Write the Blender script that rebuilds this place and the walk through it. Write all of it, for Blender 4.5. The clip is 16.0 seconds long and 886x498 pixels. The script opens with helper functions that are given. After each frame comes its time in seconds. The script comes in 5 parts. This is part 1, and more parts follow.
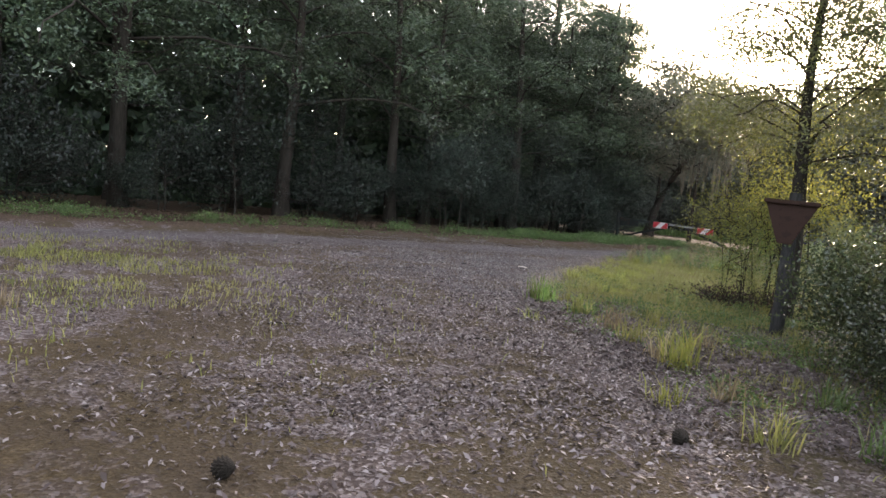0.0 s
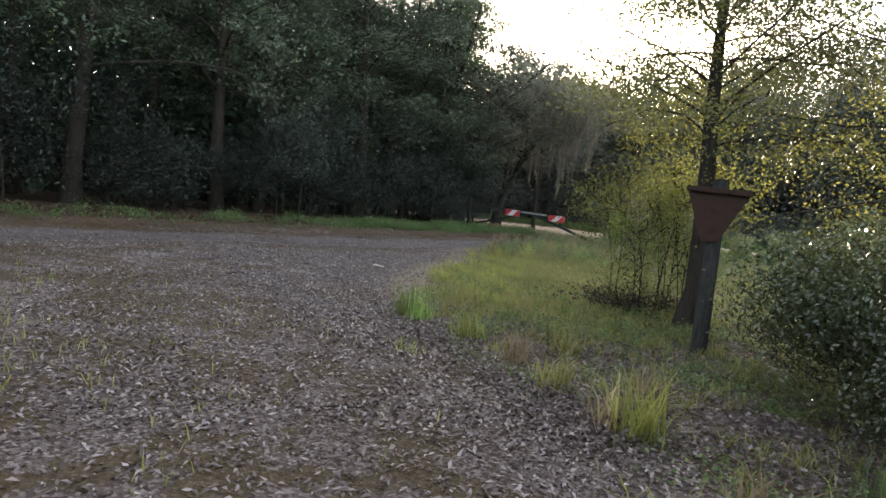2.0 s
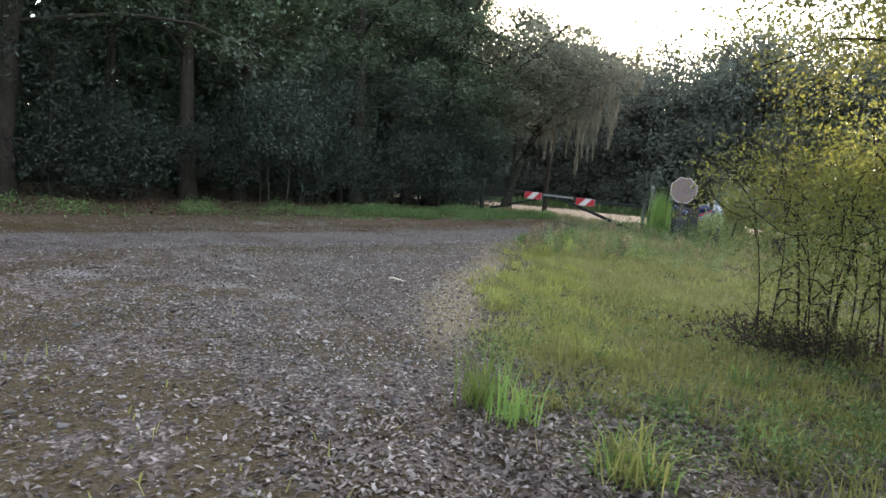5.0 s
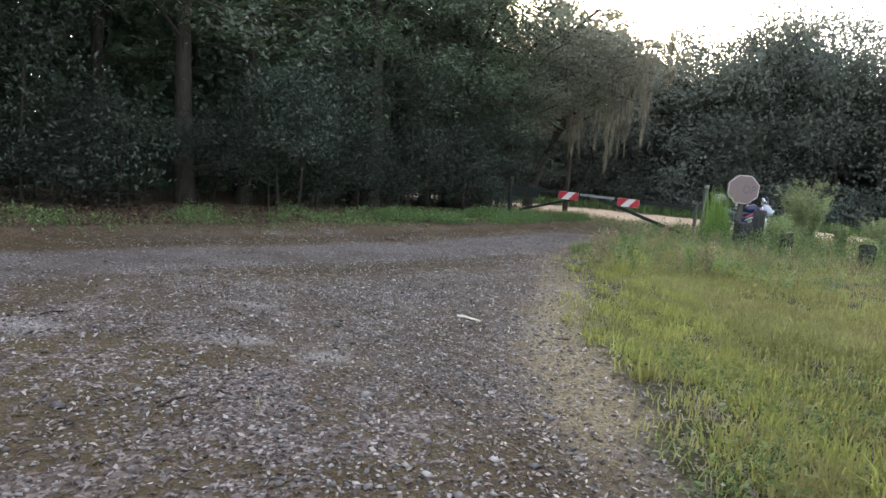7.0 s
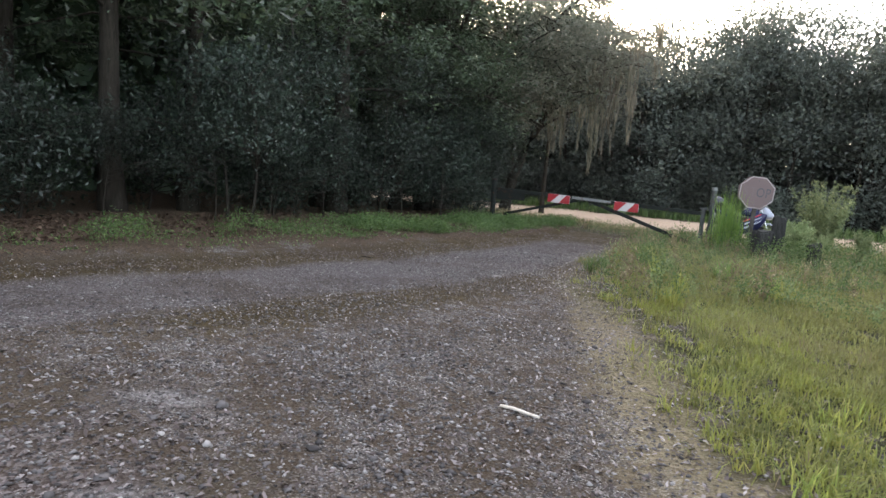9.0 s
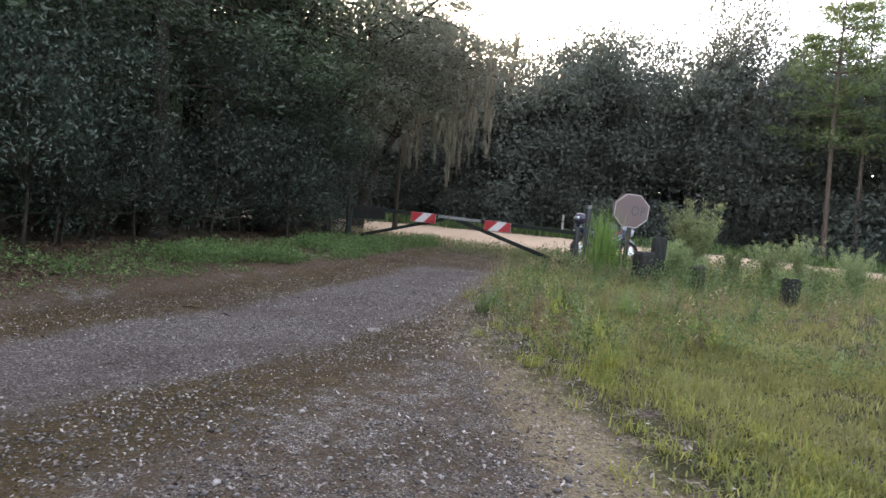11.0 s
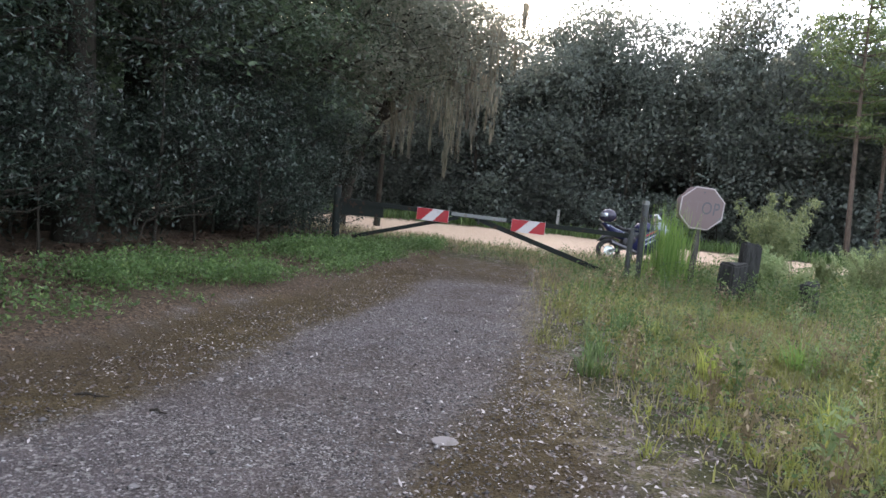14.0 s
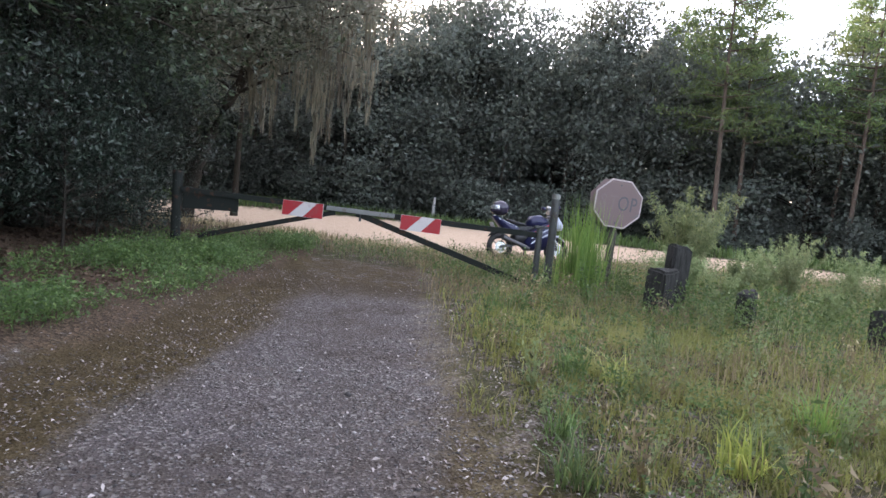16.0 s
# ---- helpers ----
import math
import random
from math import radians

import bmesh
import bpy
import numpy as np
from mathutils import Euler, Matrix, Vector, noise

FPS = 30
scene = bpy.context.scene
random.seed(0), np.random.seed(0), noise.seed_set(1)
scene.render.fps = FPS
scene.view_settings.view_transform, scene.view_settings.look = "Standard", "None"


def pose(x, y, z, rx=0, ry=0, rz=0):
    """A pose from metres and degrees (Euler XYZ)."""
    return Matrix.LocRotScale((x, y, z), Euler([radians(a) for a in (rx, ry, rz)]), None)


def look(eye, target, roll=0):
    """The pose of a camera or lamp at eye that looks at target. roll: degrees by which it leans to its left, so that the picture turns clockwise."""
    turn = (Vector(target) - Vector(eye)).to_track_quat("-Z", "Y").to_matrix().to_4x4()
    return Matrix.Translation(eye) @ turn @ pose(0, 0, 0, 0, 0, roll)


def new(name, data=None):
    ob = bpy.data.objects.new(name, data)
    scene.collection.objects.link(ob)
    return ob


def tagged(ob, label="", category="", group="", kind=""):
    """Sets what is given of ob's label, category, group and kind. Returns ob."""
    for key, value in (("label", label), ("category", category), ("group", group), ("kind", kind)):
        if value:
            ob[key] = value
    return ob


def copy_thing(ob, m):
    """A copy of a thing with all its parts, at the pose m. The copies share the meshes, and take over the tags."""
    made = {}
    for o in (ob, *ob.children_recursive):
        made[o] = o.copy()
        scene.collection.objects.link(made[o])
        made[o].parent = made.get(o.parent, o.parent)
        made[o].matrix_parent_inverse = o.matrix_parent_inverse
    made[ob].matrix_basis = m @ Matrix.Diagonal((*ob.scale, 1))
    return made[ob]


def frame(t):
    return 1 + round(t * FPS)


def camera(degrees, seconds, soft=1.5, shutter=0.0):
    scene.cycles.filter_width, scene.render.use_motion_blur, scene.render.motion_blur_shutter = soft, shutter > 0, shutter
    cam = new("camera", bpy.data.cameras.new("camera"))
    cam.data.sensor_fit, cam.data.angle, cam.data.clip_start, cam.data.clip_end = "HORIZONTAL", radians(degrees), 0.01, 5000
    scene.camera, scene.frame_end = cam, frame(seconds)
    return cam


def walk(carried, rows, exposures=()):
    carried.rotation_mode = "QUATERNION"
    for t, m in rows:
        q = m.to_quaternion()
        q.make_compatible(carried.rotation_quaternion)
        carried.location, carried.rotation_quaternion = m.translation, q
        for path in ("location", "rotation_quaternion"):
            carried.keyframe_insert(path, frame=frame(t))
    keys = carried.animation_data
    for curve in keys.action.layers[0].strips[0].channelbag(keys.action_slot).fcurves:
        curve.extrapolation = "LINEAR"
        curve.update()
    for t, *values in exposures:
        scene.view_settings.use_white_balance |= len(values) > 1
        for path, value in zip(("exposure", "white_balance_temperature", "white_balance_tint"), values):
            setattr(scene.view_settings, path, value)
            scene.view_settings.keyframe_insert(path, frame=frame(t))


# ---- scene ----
cam = camera(69.4, 16.0, soft=1.55)
PATH = [
    (0, (-0.227, 0.022, 1.39), (-1.286, 1.71, 1.227), 5.5),
    (0.5, (-0.573, 0.462, 1.409), (-1.492, 2.229, 1.234), 5.8),
    (1, (-0.849, 0.939, 1.393), (-1.722, 2.731, 1.233), 5.7),
    (1.5, (-1.126, 1.43, 1.385), (-1.82, 3.298, 1.223), 5.9),
    (2, (-1.384, 1.916, 1.386), (-1.997, 3.813, 1.226), 5.8),
    (2.5, (-1.606, 2.422, 1.396), (-2.103, 4.353, 1.239), 5.4),
    (3, (-1.842, 2.867, 1.402), (-2.191, 4.828, 1.226), 4.7),
    (3.5, (-2.073, 3.32, 1.419), (-2.392, 5.286, 1.233), 4.4),
    (4, (-2.379, 3.781, 1.382), (-2.685, 5.747, 1.174), 5.1),
    (4.5, (-2.635, 4.281, 1.401), (-3.142, 6.202, 1.169), 4.9),
    (5, (-2.98, 4.694, 1.4), (-3.563, 6.594, 1.18), 4.9),
    (5.2, (-3.113, 4.932, 1.359), (-3.731, 6.82, 1.129), 5.1),
    (7.3, (-4.577, 6.749, 1.389), (-5.135, 8.656, 1.16), 4.3),
    (7.5, (-4.679, 6.969, 1.39), (-5.221, 8.881, 1.159), 4.1),
    (8, (-4.967, 7.415, 1.402), (-5.477, 9.333, 1.16), 4.1),
    (8.5, (-5.251, 7.895, 1.412), (-5.751, 9.817, 1.178), 4.4),
    (9, (-5.494, 8.437, 1.429), (-5.952, 10.371, 1.203), 4.7),
    (9.5, (-5.703, 8.935, 1.429), (-6.095, 10.887, 1.238), 4.7),
    (10, (-5.887, 9.5, 1.533), (-6.121, 11.48, 1.367), 4.7),
    (12.3, (-6.659, 11.947, 1.471), (-6.533, 13.938, 1.329), 4.9),
    (12.5, (-6.746, 12.155, 1.498), (-6.647, 14.147, 1.353), 4.9),
    (13, (-6.901, 12.729, 1.482), (-6.835, 14.723, 1.334), 4.8),
    (13.5, (-7.08, 13.298, 1.474), (-7.001, 15.29, 1.324), 5.2),
    (14, (-7.133, 13.9, 1.45), (-7.003, 15.889, 1.286), 5.1),
    (14.5, (-7.216, 14.452, 1.454), (-6.991, 16.432, 1.282), 5.6),
    (15, (-7.191, 15.01, 1.466), (-6.901, 16.981, 1.292), 5.5),
    (15.5, (-7.169, 15.556, 1.495), (-6.751, 17.503, 1.309), 5.6),
    (16, (-7.141, 16.08, 1.525), (-6.599, 17.997, 1.354), 5.7),
]
EXPOSURE = [(0.0, 2.05, 6800, 20), (1.5, 1.85, 6700, 14), (2.5, 1.8, 6650, 15), (3.4, 1.5, 6650, 16), (4.5, 2.17, 6550, 10), (7.5, 2.3, 6650, 13), (10.0, 2.2, 6700, 16), (12.5, 2.18, 6550, 17), (14.0, 2.36, 6500, 17), (16.0, 2.33, 6450, 20)]
walk(cam, [(t, look(eye, target, roll)) for t, eye, target, roll in PATH], EXPOSURE)

# ---- sky and sun ----
SUN_AZ, SUN_EL = radians(-9.0), radians(14.0)
world = bpy.data.worlds.new("sky")
scene.world = world
world.use_nodes = True
wn = world.node_tree.nodes
sky = wn.new("ShaderNodeTexSky")
sky.sky_type = "NISHITA"
sky.sun_disc = False
sky.sun_elevation, sky.sun_rotation = SUN_EL, SUN_AZ
sky.dust_density = 1.5
wn["Background"].inputs["Strength"].default_value = 0.14
veil = wn.new("ShaderNodeMix")  # thin high cloud, white all over
veil.data_type, veil.blend_type = "RGBA", "ADD"
veil.inputs[0].default_value = 1.0
veil.inputs[7].default_value = (2.7, 2.64, 2.58, 1)
world.node_tree.links.new(sky.outputs["Color"], veil.inputs[6])
world.node_tree.links.new(veil.outputs[2], wn["Background"].inputs["Color"])
sun = new("sun", bpy.data.lights.new("sun", "SUN"))
sun.data.energy, sun.data.angle, sun.data.color = 3.4, radians(1.2), (1.0, 0.86, 0.68)
SUN_WAY = Vector((math.sin(SUN_AZ) * math.cos(SUN_EL), math.cos(SUN_AZ) * math.cos(SUN_EL), math.sin(SUN_EL)))
sun.matrix_world = look(SUN_WAY * 60, (0, 0, 0))

rng = np.random.default_rng(7)


# ---- materials ----
class Nodes:
    """A short way to wire a node material."""

    def __init__(self, name):
        self.m = bpy.data.materials.new(name)
        self.m.use_nodes = True
        self.t = self.m.node_tree
        self.bsdf = self.t.nodes["Principled BSDF"]
        self.out = self.t.nodes["Material Output"]

    def n(self, kind, **sets):
        node = self.t.nodes.new("ShaderNode" + kind)
        for key, value in sets.items():
            node.inputs[key.replace("_", " ")].default_value = value
        return node

    def link(self, a, b):
        self.t.links.new(a, b)

    def coords(self):
        return self.t.nodes.new("ShaderNodeTexCoord").outputs["Object"]

    def noise(self, scale, detail=4.0, rough=0.6, vec=None):
        node = self.n("TexNoise", Scale=scale, Detail=detail, Roughness=rough)
        self.link(vec or self.coords(), node.inputs["Vector"])
        return node.outputs["Fac"]

    def ramp(self, fac, stops):
        node = self.t.nodes.new("ShaderNodeValToRGB")
        el = node.color_ramp.elements
        while len(el) < len(stops):
            el.new(0.5)
        for e, (p, c) in zip(el, stops):
            e.position, e.color = p, (*c, 1) if len(c) == 3 else c
        self.link(fac, node.inputs["Fac"])
        return node.outputs["Color"]

    def mix(self, fac, a, b, how="MIX"):
        node = self.t.nodes.new("ShaderNodeMix")
        node.data_type, node.blend_type = "RGBA", how
        for value, socket in ((fac, node.inputs[0]), (a, node.inputs[6]), (b, node.inputs[7])):
            if isinstance(value, (int, float)):
                socket.default_value = value
            elif isinstance(value, tuple):
                socket.default_value = (*value, 1)
            else:
                self.link(value, socket)
        return node.outputs[2]

    def math(self, op, a, b=0.0, clamp=False):
        node = self.t.nodes.new("ShaderNodeMath")
        node.operation, node.use_clamp = op, clamp
        for value, socket in ((a, node.inputs[0]), (b, node.inputs[1])):
            if isinstance(value, (int, float)):
                socket.default_value = value
            else:
                self.link(value, socket)
        return node.outputs[0]

    def bump(self, height, strength, distance=0.02):
        node = self.n("Bump", Strength=strength, Distance=distance)
        self.link(height, node.inputs["Height"])
        self.link(node.outputs["Normal"], self.bsdf.inputs["Normal"])

    def colour(self, c):
        self.link(c, self.bsdf.inputs["Base Color"])

    def rough(self, r):
        self.bsdf.inputs["Roughness"].default_value = r


def leaf_material(name, dark, light, accent, gloss=0.45, through_share=0.35, patch_tone=None, shine=0.3):
    """Leaves: each leaf has its own tone, each plant a slight shift; some light passes through."""
    k = Nodes(name)
    geo = k.t.nodes.new("ShaderNodeNewGeometry")
    info = k.t.nodes.new("ShaderNodeObjectInfo")
    c = k.ramp(geo.outputs["Random Per Island"], [(0.0, dark), (0.7, light), (1.0, accent)])
    patch = k.noise(0.8, 2.0)
    c = k.mix(k.math("MULTIPLY", patch, 0.5), c, dark)
    if patch_tone:
        c = k.mix(k.ramp(k.noise(0.38, 5.0, 0.7), [(0.45, (0, 0, 0)), (0.62, (0.75, 0.75, 0.75))]), c, patch_tone)
    hsv = k.n("HueSaturation", Saturation=0.95)
    k.link(c, hsv.inputs["Color"])
    k.link(k.math("ADD", k.math("MULTIPLY", info.outputs["Random"], 0.03), 0.485), hsv.inputs["Hue"])
    k.link(k.math("ADD", k.math("MULTIPLY", info.outputs["Random"], 0.9), 0.55), hsv.inputs["Value"])
    k.colour(hsv.outputs["Color"])
    k.rough(gloss)
    k.bsdf.inputs["Specular IOR Level"].default_value = shine
    tr = k.n("BsdfTranslucent")
    bright = k.mix(0.5, hsv.outputs["Color"], accent)
    k.link(bright, tr.inputs["Color"])
    mixed = k.n("MixShader", Fac=through_share)
    k.link(k.bsdf.outputs[0], mixed.inputs[1])
    k.link(tr.outputs[0], mixed.inputs[2])
    k.link(mixed.outputs[0], k.out.inputs["Surface"])
    return k.m


def bark_material(name, dark, light):
    k = Nodes(name)
    co = k.coords()
    mp = k.n("Mapping", Scale=(9.0, 9.0, 1.6))
    k.link(co, mp.inputs["Vector"])
    ridge = k.noise(2.2, 6.0, 0.7, mp.outputs["Vector"])
    blotch = k.noise(1.3, 3.0)
    c = k.ramp(ridge, [(0.35, dark), (0.65, light)])
    k.colour(k.mix(k.math("MULTIPLY", blotch, 0.4), c, (0.036, 0.04, 0.029)))
    k.rough(0.95)
    k.bsdf.inputs["Specular IOR Level"].default_value = 0.1
    k.bump(ridge, 0.9, 0.03)
    return k.m


def plain_material(name, colour, rough=0.6, metal=0.0, worn=(0.06, 0.054, 0.05), wear=0.35, scale=9.0, relief=0.15, shine=0.4):
    """Paint, metal, rubber or plastic with stains at two scales."""
    k = Nodes(name)
    a, b = k.noise(scale, 6.0, 0.65), k.noise(scale * 0.22, 3.0)
    f = k.math("MULTIPLY", k.math("GREATER_THAN", k.math("ADD", k.math("MULTIPLY", a, 0.6), k.math("MULTIPLY", b, 0.4)), 0.56), wear)
    soft_tone = k.mix(k.math("MULTIPLY", b, 0.25), colour, tuple(v * 0.7 for v in colour))
    k.colour(k.mix(f, soft_tone, worn))
    k.rough(rough)
    k.bsdf.inputs["Specular IOR Level"].default_value = shine
    k.bsdf.inputs["Metallic"].default_value = metal
    k.bump(a, relief, 0.004)
    return k.m


M = {}
M["oak_leaf"] = leaf_material("oak_leaf", (0.036, 0.06, 0.036), (0.072, 0.112, 0.06), (0.125, 0.17, 0.08), 0.42, 0.30, None, 0.45)
# leaves across the road: aerial haze is put into this paler grey-green
M["hazed_leaf"] = leaf_material("hazed_leaf", (0.066, 0.082, 0.07), (0.108, 0.128, 0.108), (0.16, 0.175, 0.14), 0.55, 0.38)
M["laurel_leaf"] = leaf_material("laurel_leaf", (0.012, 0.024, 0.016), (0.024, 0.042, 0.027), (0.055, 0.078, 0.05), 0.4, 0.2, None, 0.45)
# yellow-green leaf with the look of sun from behind painted into its tones
M["sunlit_tone_leaf"] = leaf_material("sunlit_tone_leaf", (0.09, 0.115, 0.03), (0.20, 0.235, 0.05), (0.40, 0.38, 0.08), 0.5, 0.5)
M["slim_leaf"] = leaf_material("slim_leaf", (0.035, 0.05, 0.024), (0.09, 0.115, 0.042), (0.24, 0.25, 0.07), 0.45, 0.3)
M["sapling_leaf"] = leaf_material("sapling_leaf", (0.07, 0.095, 0.03), (0.16, 0.195, 0.058), (0.34, 0.34, 0.09), 0.4, 0.48)
M["gloss_leaf"] = leaf_material("gloss_leaf", (0.025, 0.045, 0.02), (0.055, 0.085, 0.035), (0.14, 0.15, 0.06), 0.2, 0.3, None, 0.7)
M["pine_needle"] = leaf_material("pine_needle", (0.05, 0.09, 0.04), (0.10, 0.16, 0.06), (0.22, 0.27, 0.08), 0.5, 0.4)
M["herb_leaf"] = leaf_material("herb_leaf", (0.03, 0.06, 0.02), (0.085, 0.15, 0.042), (0.24, 0.32, 0.11), 0.38, 0.4)
M["grass_blade"] = leaf_material("grass_blade", (0.05, 0.085, 0.02), (0.21, 0.26, 0.052), (0.54, 0.52, 0.18), 0.5, 0.5, (0.27, 0.26, 0.10))
M["tall_grass"] = leaf_material("tall_grass", (0.09, 0.17, 0.04), (0.17, 0.29, 0.06), (0.30, 0.37, 0.10), 0.5, 0.45)
# brighter, yellower copy of the grass: sunlight put into the colour
M["sunlit_tone_grass"] = leaf_material("sunlit_tone_grass", (0.11, 0.16, 0.035), (0.26, 0.33, 0.065), (0.54, 0.50, 0.13), 0.5, 0.5)
M["dry_grass"] = leaf_material("dry_grass", (0.10, 0.075, 0.045), (0.26, 0.20, 0.11), (0.60, 0.50, 0.30), 0.6, 0.35)
M["fennel_leaf"] = leaf_material("fennel_leaf", (0.13, 0.18, 0.08), (0.23, 0.29, 0.13), (0.38, 0.41, 0.20), 0.6, 0.45)
# mossy grey-tan oak leaves, lightened to carry backlight and haze in the colour
M["lit_mossy_leaf"] = leaf_material("lit_mossy_leaf", (0.10, 0.115, 0.09), (0.17, 0.18, 0.135), (0.27, 0.26, 0.20), 0.45, 0.58)
M["moss_strand"] = leaf_material("moss_strand", (0.10, 0.096, 0.075), (0.17, 0.155, 0.115), (0.27, 0.24, 0.175), 0.8, 0.45)
M["dead_leaf"] = leaf_material("dead_leaf", (0.04, 0.027, 0.022), (0.14, 0.11, 0.102), (0.40, 0.36, 0.345), 0.55, 0.1)
M["red_leaf"] = leaf_material("red_leaf", (0.045, 0.026, 0.018), (0.09, 0.054, 0.037), (0.18, 0.12, 0.085), 0.6, 0.2)
M["gravel"] = leaf_material("gravel", (0.06, 0.054, 0.052), (0.22, 0.205, 0.20), (0.58, 0.555, 0.53), 0.75, 0.0)
M["bark"] = bark_material("bark", (0.018, 0.014, 0.012), (0.05, 0.041, 0.034))
M["pine_bark"] = bark_material("pine_bark", (0.05, 0.036, 0.03), (0.14, 0.105, 0.085))
M["weathered_wood"] = bark_material("weathered_wood", (0.045, 0.04, 0.036), (0.13, 0.118, 0.108))
M["dark_timber"] = bark_material("dark_timber", (0.02, 0.02, 0.02), (0.065, 0.064, 0.064))
M["sign_wood"] = plain_material("sign_wood", (0.042, 0.025, 0.019), 0.8, 0, (0.022, 0.014, 0.012), 0.5, 12.0, 0.5, 0.1)
M["gate_paint"] = plain_material("gate_paint", (0.015, 0.018, 0.016), 0.75, 0, (0.06, 0.03, 0.018), 0.7, 11.0, 0.15, 0.15)
M["gate_grey"] = plain_material("gate_grey", (0.20, 0.21, 0.20), 0.5, 0.3, (0.12, 0.09, 0.07), 0.5, 11.0)
M["panel_white"] = plain_material("panel_white", (0.52, 0.50, 0.49), 0.4, 0, (0.35, 0.30, 0.28), 0.4, 14.0)
M["panel_red"] = plain_material("panel_red", (0.33, 0.024, 0.03), 0.4, 0, (0.25, 0.05, 0.05), 0.5, 14.0)
M["faded_red"] = plain_material("faded_red", (0.165, 0.118, 0.115), 0.5, 0, (0.128, 0.125, 0.125), 0.7, 4.0)
M["faded_white"] = plain_material("faded_white", (0.42, 0.36, 0.35), 0.5, 0, (0.29, 0.25, 0.245), 0.5, 7.0)
M["faded_letter"] = plain_material("faded_letter", (0.085, 0.085, 0.09), 0.5, 0, (0.125, 0.108, 0.108), 0.5, 9.0)
M["faded_ghost"] = plain_material("faded_ghost", (0.175, 0.13, 0.127), 0.5, 0, (0.145, 0.137, 0.135), 0.6, 8.0)
M["steel_pole"] = plain_material("steel_pole", (0.07, 0.074, 0.074), 0.55, 0.2, (0.055, 0.037, 0.028), 0.5, 12.0)
M["tyre"] = plain_material("tyre", (0.02, 0.02, 0.02), 0.85)
M["black_plastic"] = plain_material("black_plastic", (0.02, 0.02, 0.023), 0.4)
M["dark_metal"] = plain_material("dark_metal", (0.10, 0.10, 0.105), 0.35, 0.8)
M["chrome"] = plain_material("chrome", (0.6, 0.6, 0.62), 0.2, 0.9, (0.4, 0.4, 0.4), 0.2)
M["bike_blue"] = plain_material("bike_blue", (0.012, 0.014, 0.05), 0.3, 0.1, (0.04, 0.04, 0.09), 0.2)
M["bike_white"] = plain_material("bike_white", (0.36, 0.39, 0.45), 0.3, 0, (0.3, 0.3, 0.32), 0.2)
M["bike_red"] = plain_material("bike_red", (0.45, 0.02, 0.03), 0.3)
M["helmet_shell"] = plain_material("helmet_shell", (0.035, 0.03, 0.05), 0.12, 0.0, (0.06, 0.05, 0.07), 0.2)
M["visor"] = plain_material("visor", (0.45, 0.47, 0.5), 0.08, 0.6, (0.4, 0.4, 0.4), 0.1)
M["pale_wood"] = plain_material("pale_wood", (0.62, 0.56, 0.47), 0.7, 0, (0.4, 0.33, 0.26), 0.4, 20.0)
M["pale_stone"] = plain_material("pale_stone", (0.20, 0.18, 0.17), 0.9, 0, (0.14, 0.12, 0.105), 0.5, 20.0, 0.5)
M["white_marker"] = plain_material("white_marker", (0.36, 0.35, 0.33), 0.6, 0, (0.3, 0.3, 0.28), 0.5)


# ---- mesh helpers ----
def mesh_of(name, verts, faces, mat, smooth=False):
    """A mesh from arrays: verts n x 3, faces either one k-column array or a list of such arrays."""
    me = bpy.data.meshes.new(name)
    blocks = faces if isinstance(faces, list) else [faces]
    blocks = [np.asarray(b, dtype=np.int32) for b in blocks if len(b)]
    verts = np.asarray(verts, dtype=np.float32)
    loops = np.concatenate([b.ravel() for b in blocks])
    sizes = np.concatenate([np.full(len(b), b.shape[1], np.int32) for b in blocks])
    me.vertices.add(len(verts))
    me.vertices.foreach_set("co", verts.ravel())
    me.loops.add(len(loops))
    me.loops.foreach_set("vertex_index", loops)
    me.polygons.add(len(sizes))
    me.polygons.foreach_set("loop_start", np.concatenate([[0], np.cumsum(sizes)[:-1]]).astype(np.int32))
    if smooth:
        me.polygons.foreach_set("use_smooth", np.ones(len(sizes), bool))
    me.materials.append(mat)
    me.update(calc_edges=True)
    me.validate()
    return me


def part_mesh(name, me, parent, label=""):
    ob = new(name, me)
    ob.parent = parent
    if label:
        tagged(ob, label)
    return ob


def part(name, bm, mat, parent, label="", bevel=0.0):
    """Links a bmesh as one mesh object under a thing or a part."""
    if bevel:
        bmesh.ops.bevel(bm, geom=bm.edges[:], offset=bevel, segments=2, affect="EDGES", clamp_overlap=True)
    me = bpy.data.meshes.new(name)
    bm.to_mesh(me)
    bm.free()
    me.materials.append(mat)
    return part_mesh(name, me, parent, label)


def thing(name, m, label, category, group="", kind=""):
    ob = new(name)
    ob.empty_display_size = 0.1
    ob.matrix_basis = m
    return tagged(ob, label, category, group, kind)


def box(sx, sy, sz, at=(0, 0, 0), turn=None):
    bm = bmesh.new()
    bmesh.ops.create_cube(bm, size=1, matrix=Matrix.Translation(at) @ (turn or Matrix()) @ Matrix.Diagonal((sx, sy, sz, 1)))
    return bm


def rod(a, b, r1, r2=None, sides=12):
    """A closed round bar from a to b."""
    a, b = Vector(a), Vector(b)
    bm = bmesh.new()
    m = Matrix.Translation((a + b) / 2) @ (b - a).to_track_quat("Z", "Y").to_matrix().to_4x4()
    bmesh.ops.create_cone(bm, cap_ends=True, segments=sides, radius1=r1, radius2=r1 if r2 is None else r2, depth=(b - a).length, matrix=m)
    return bm


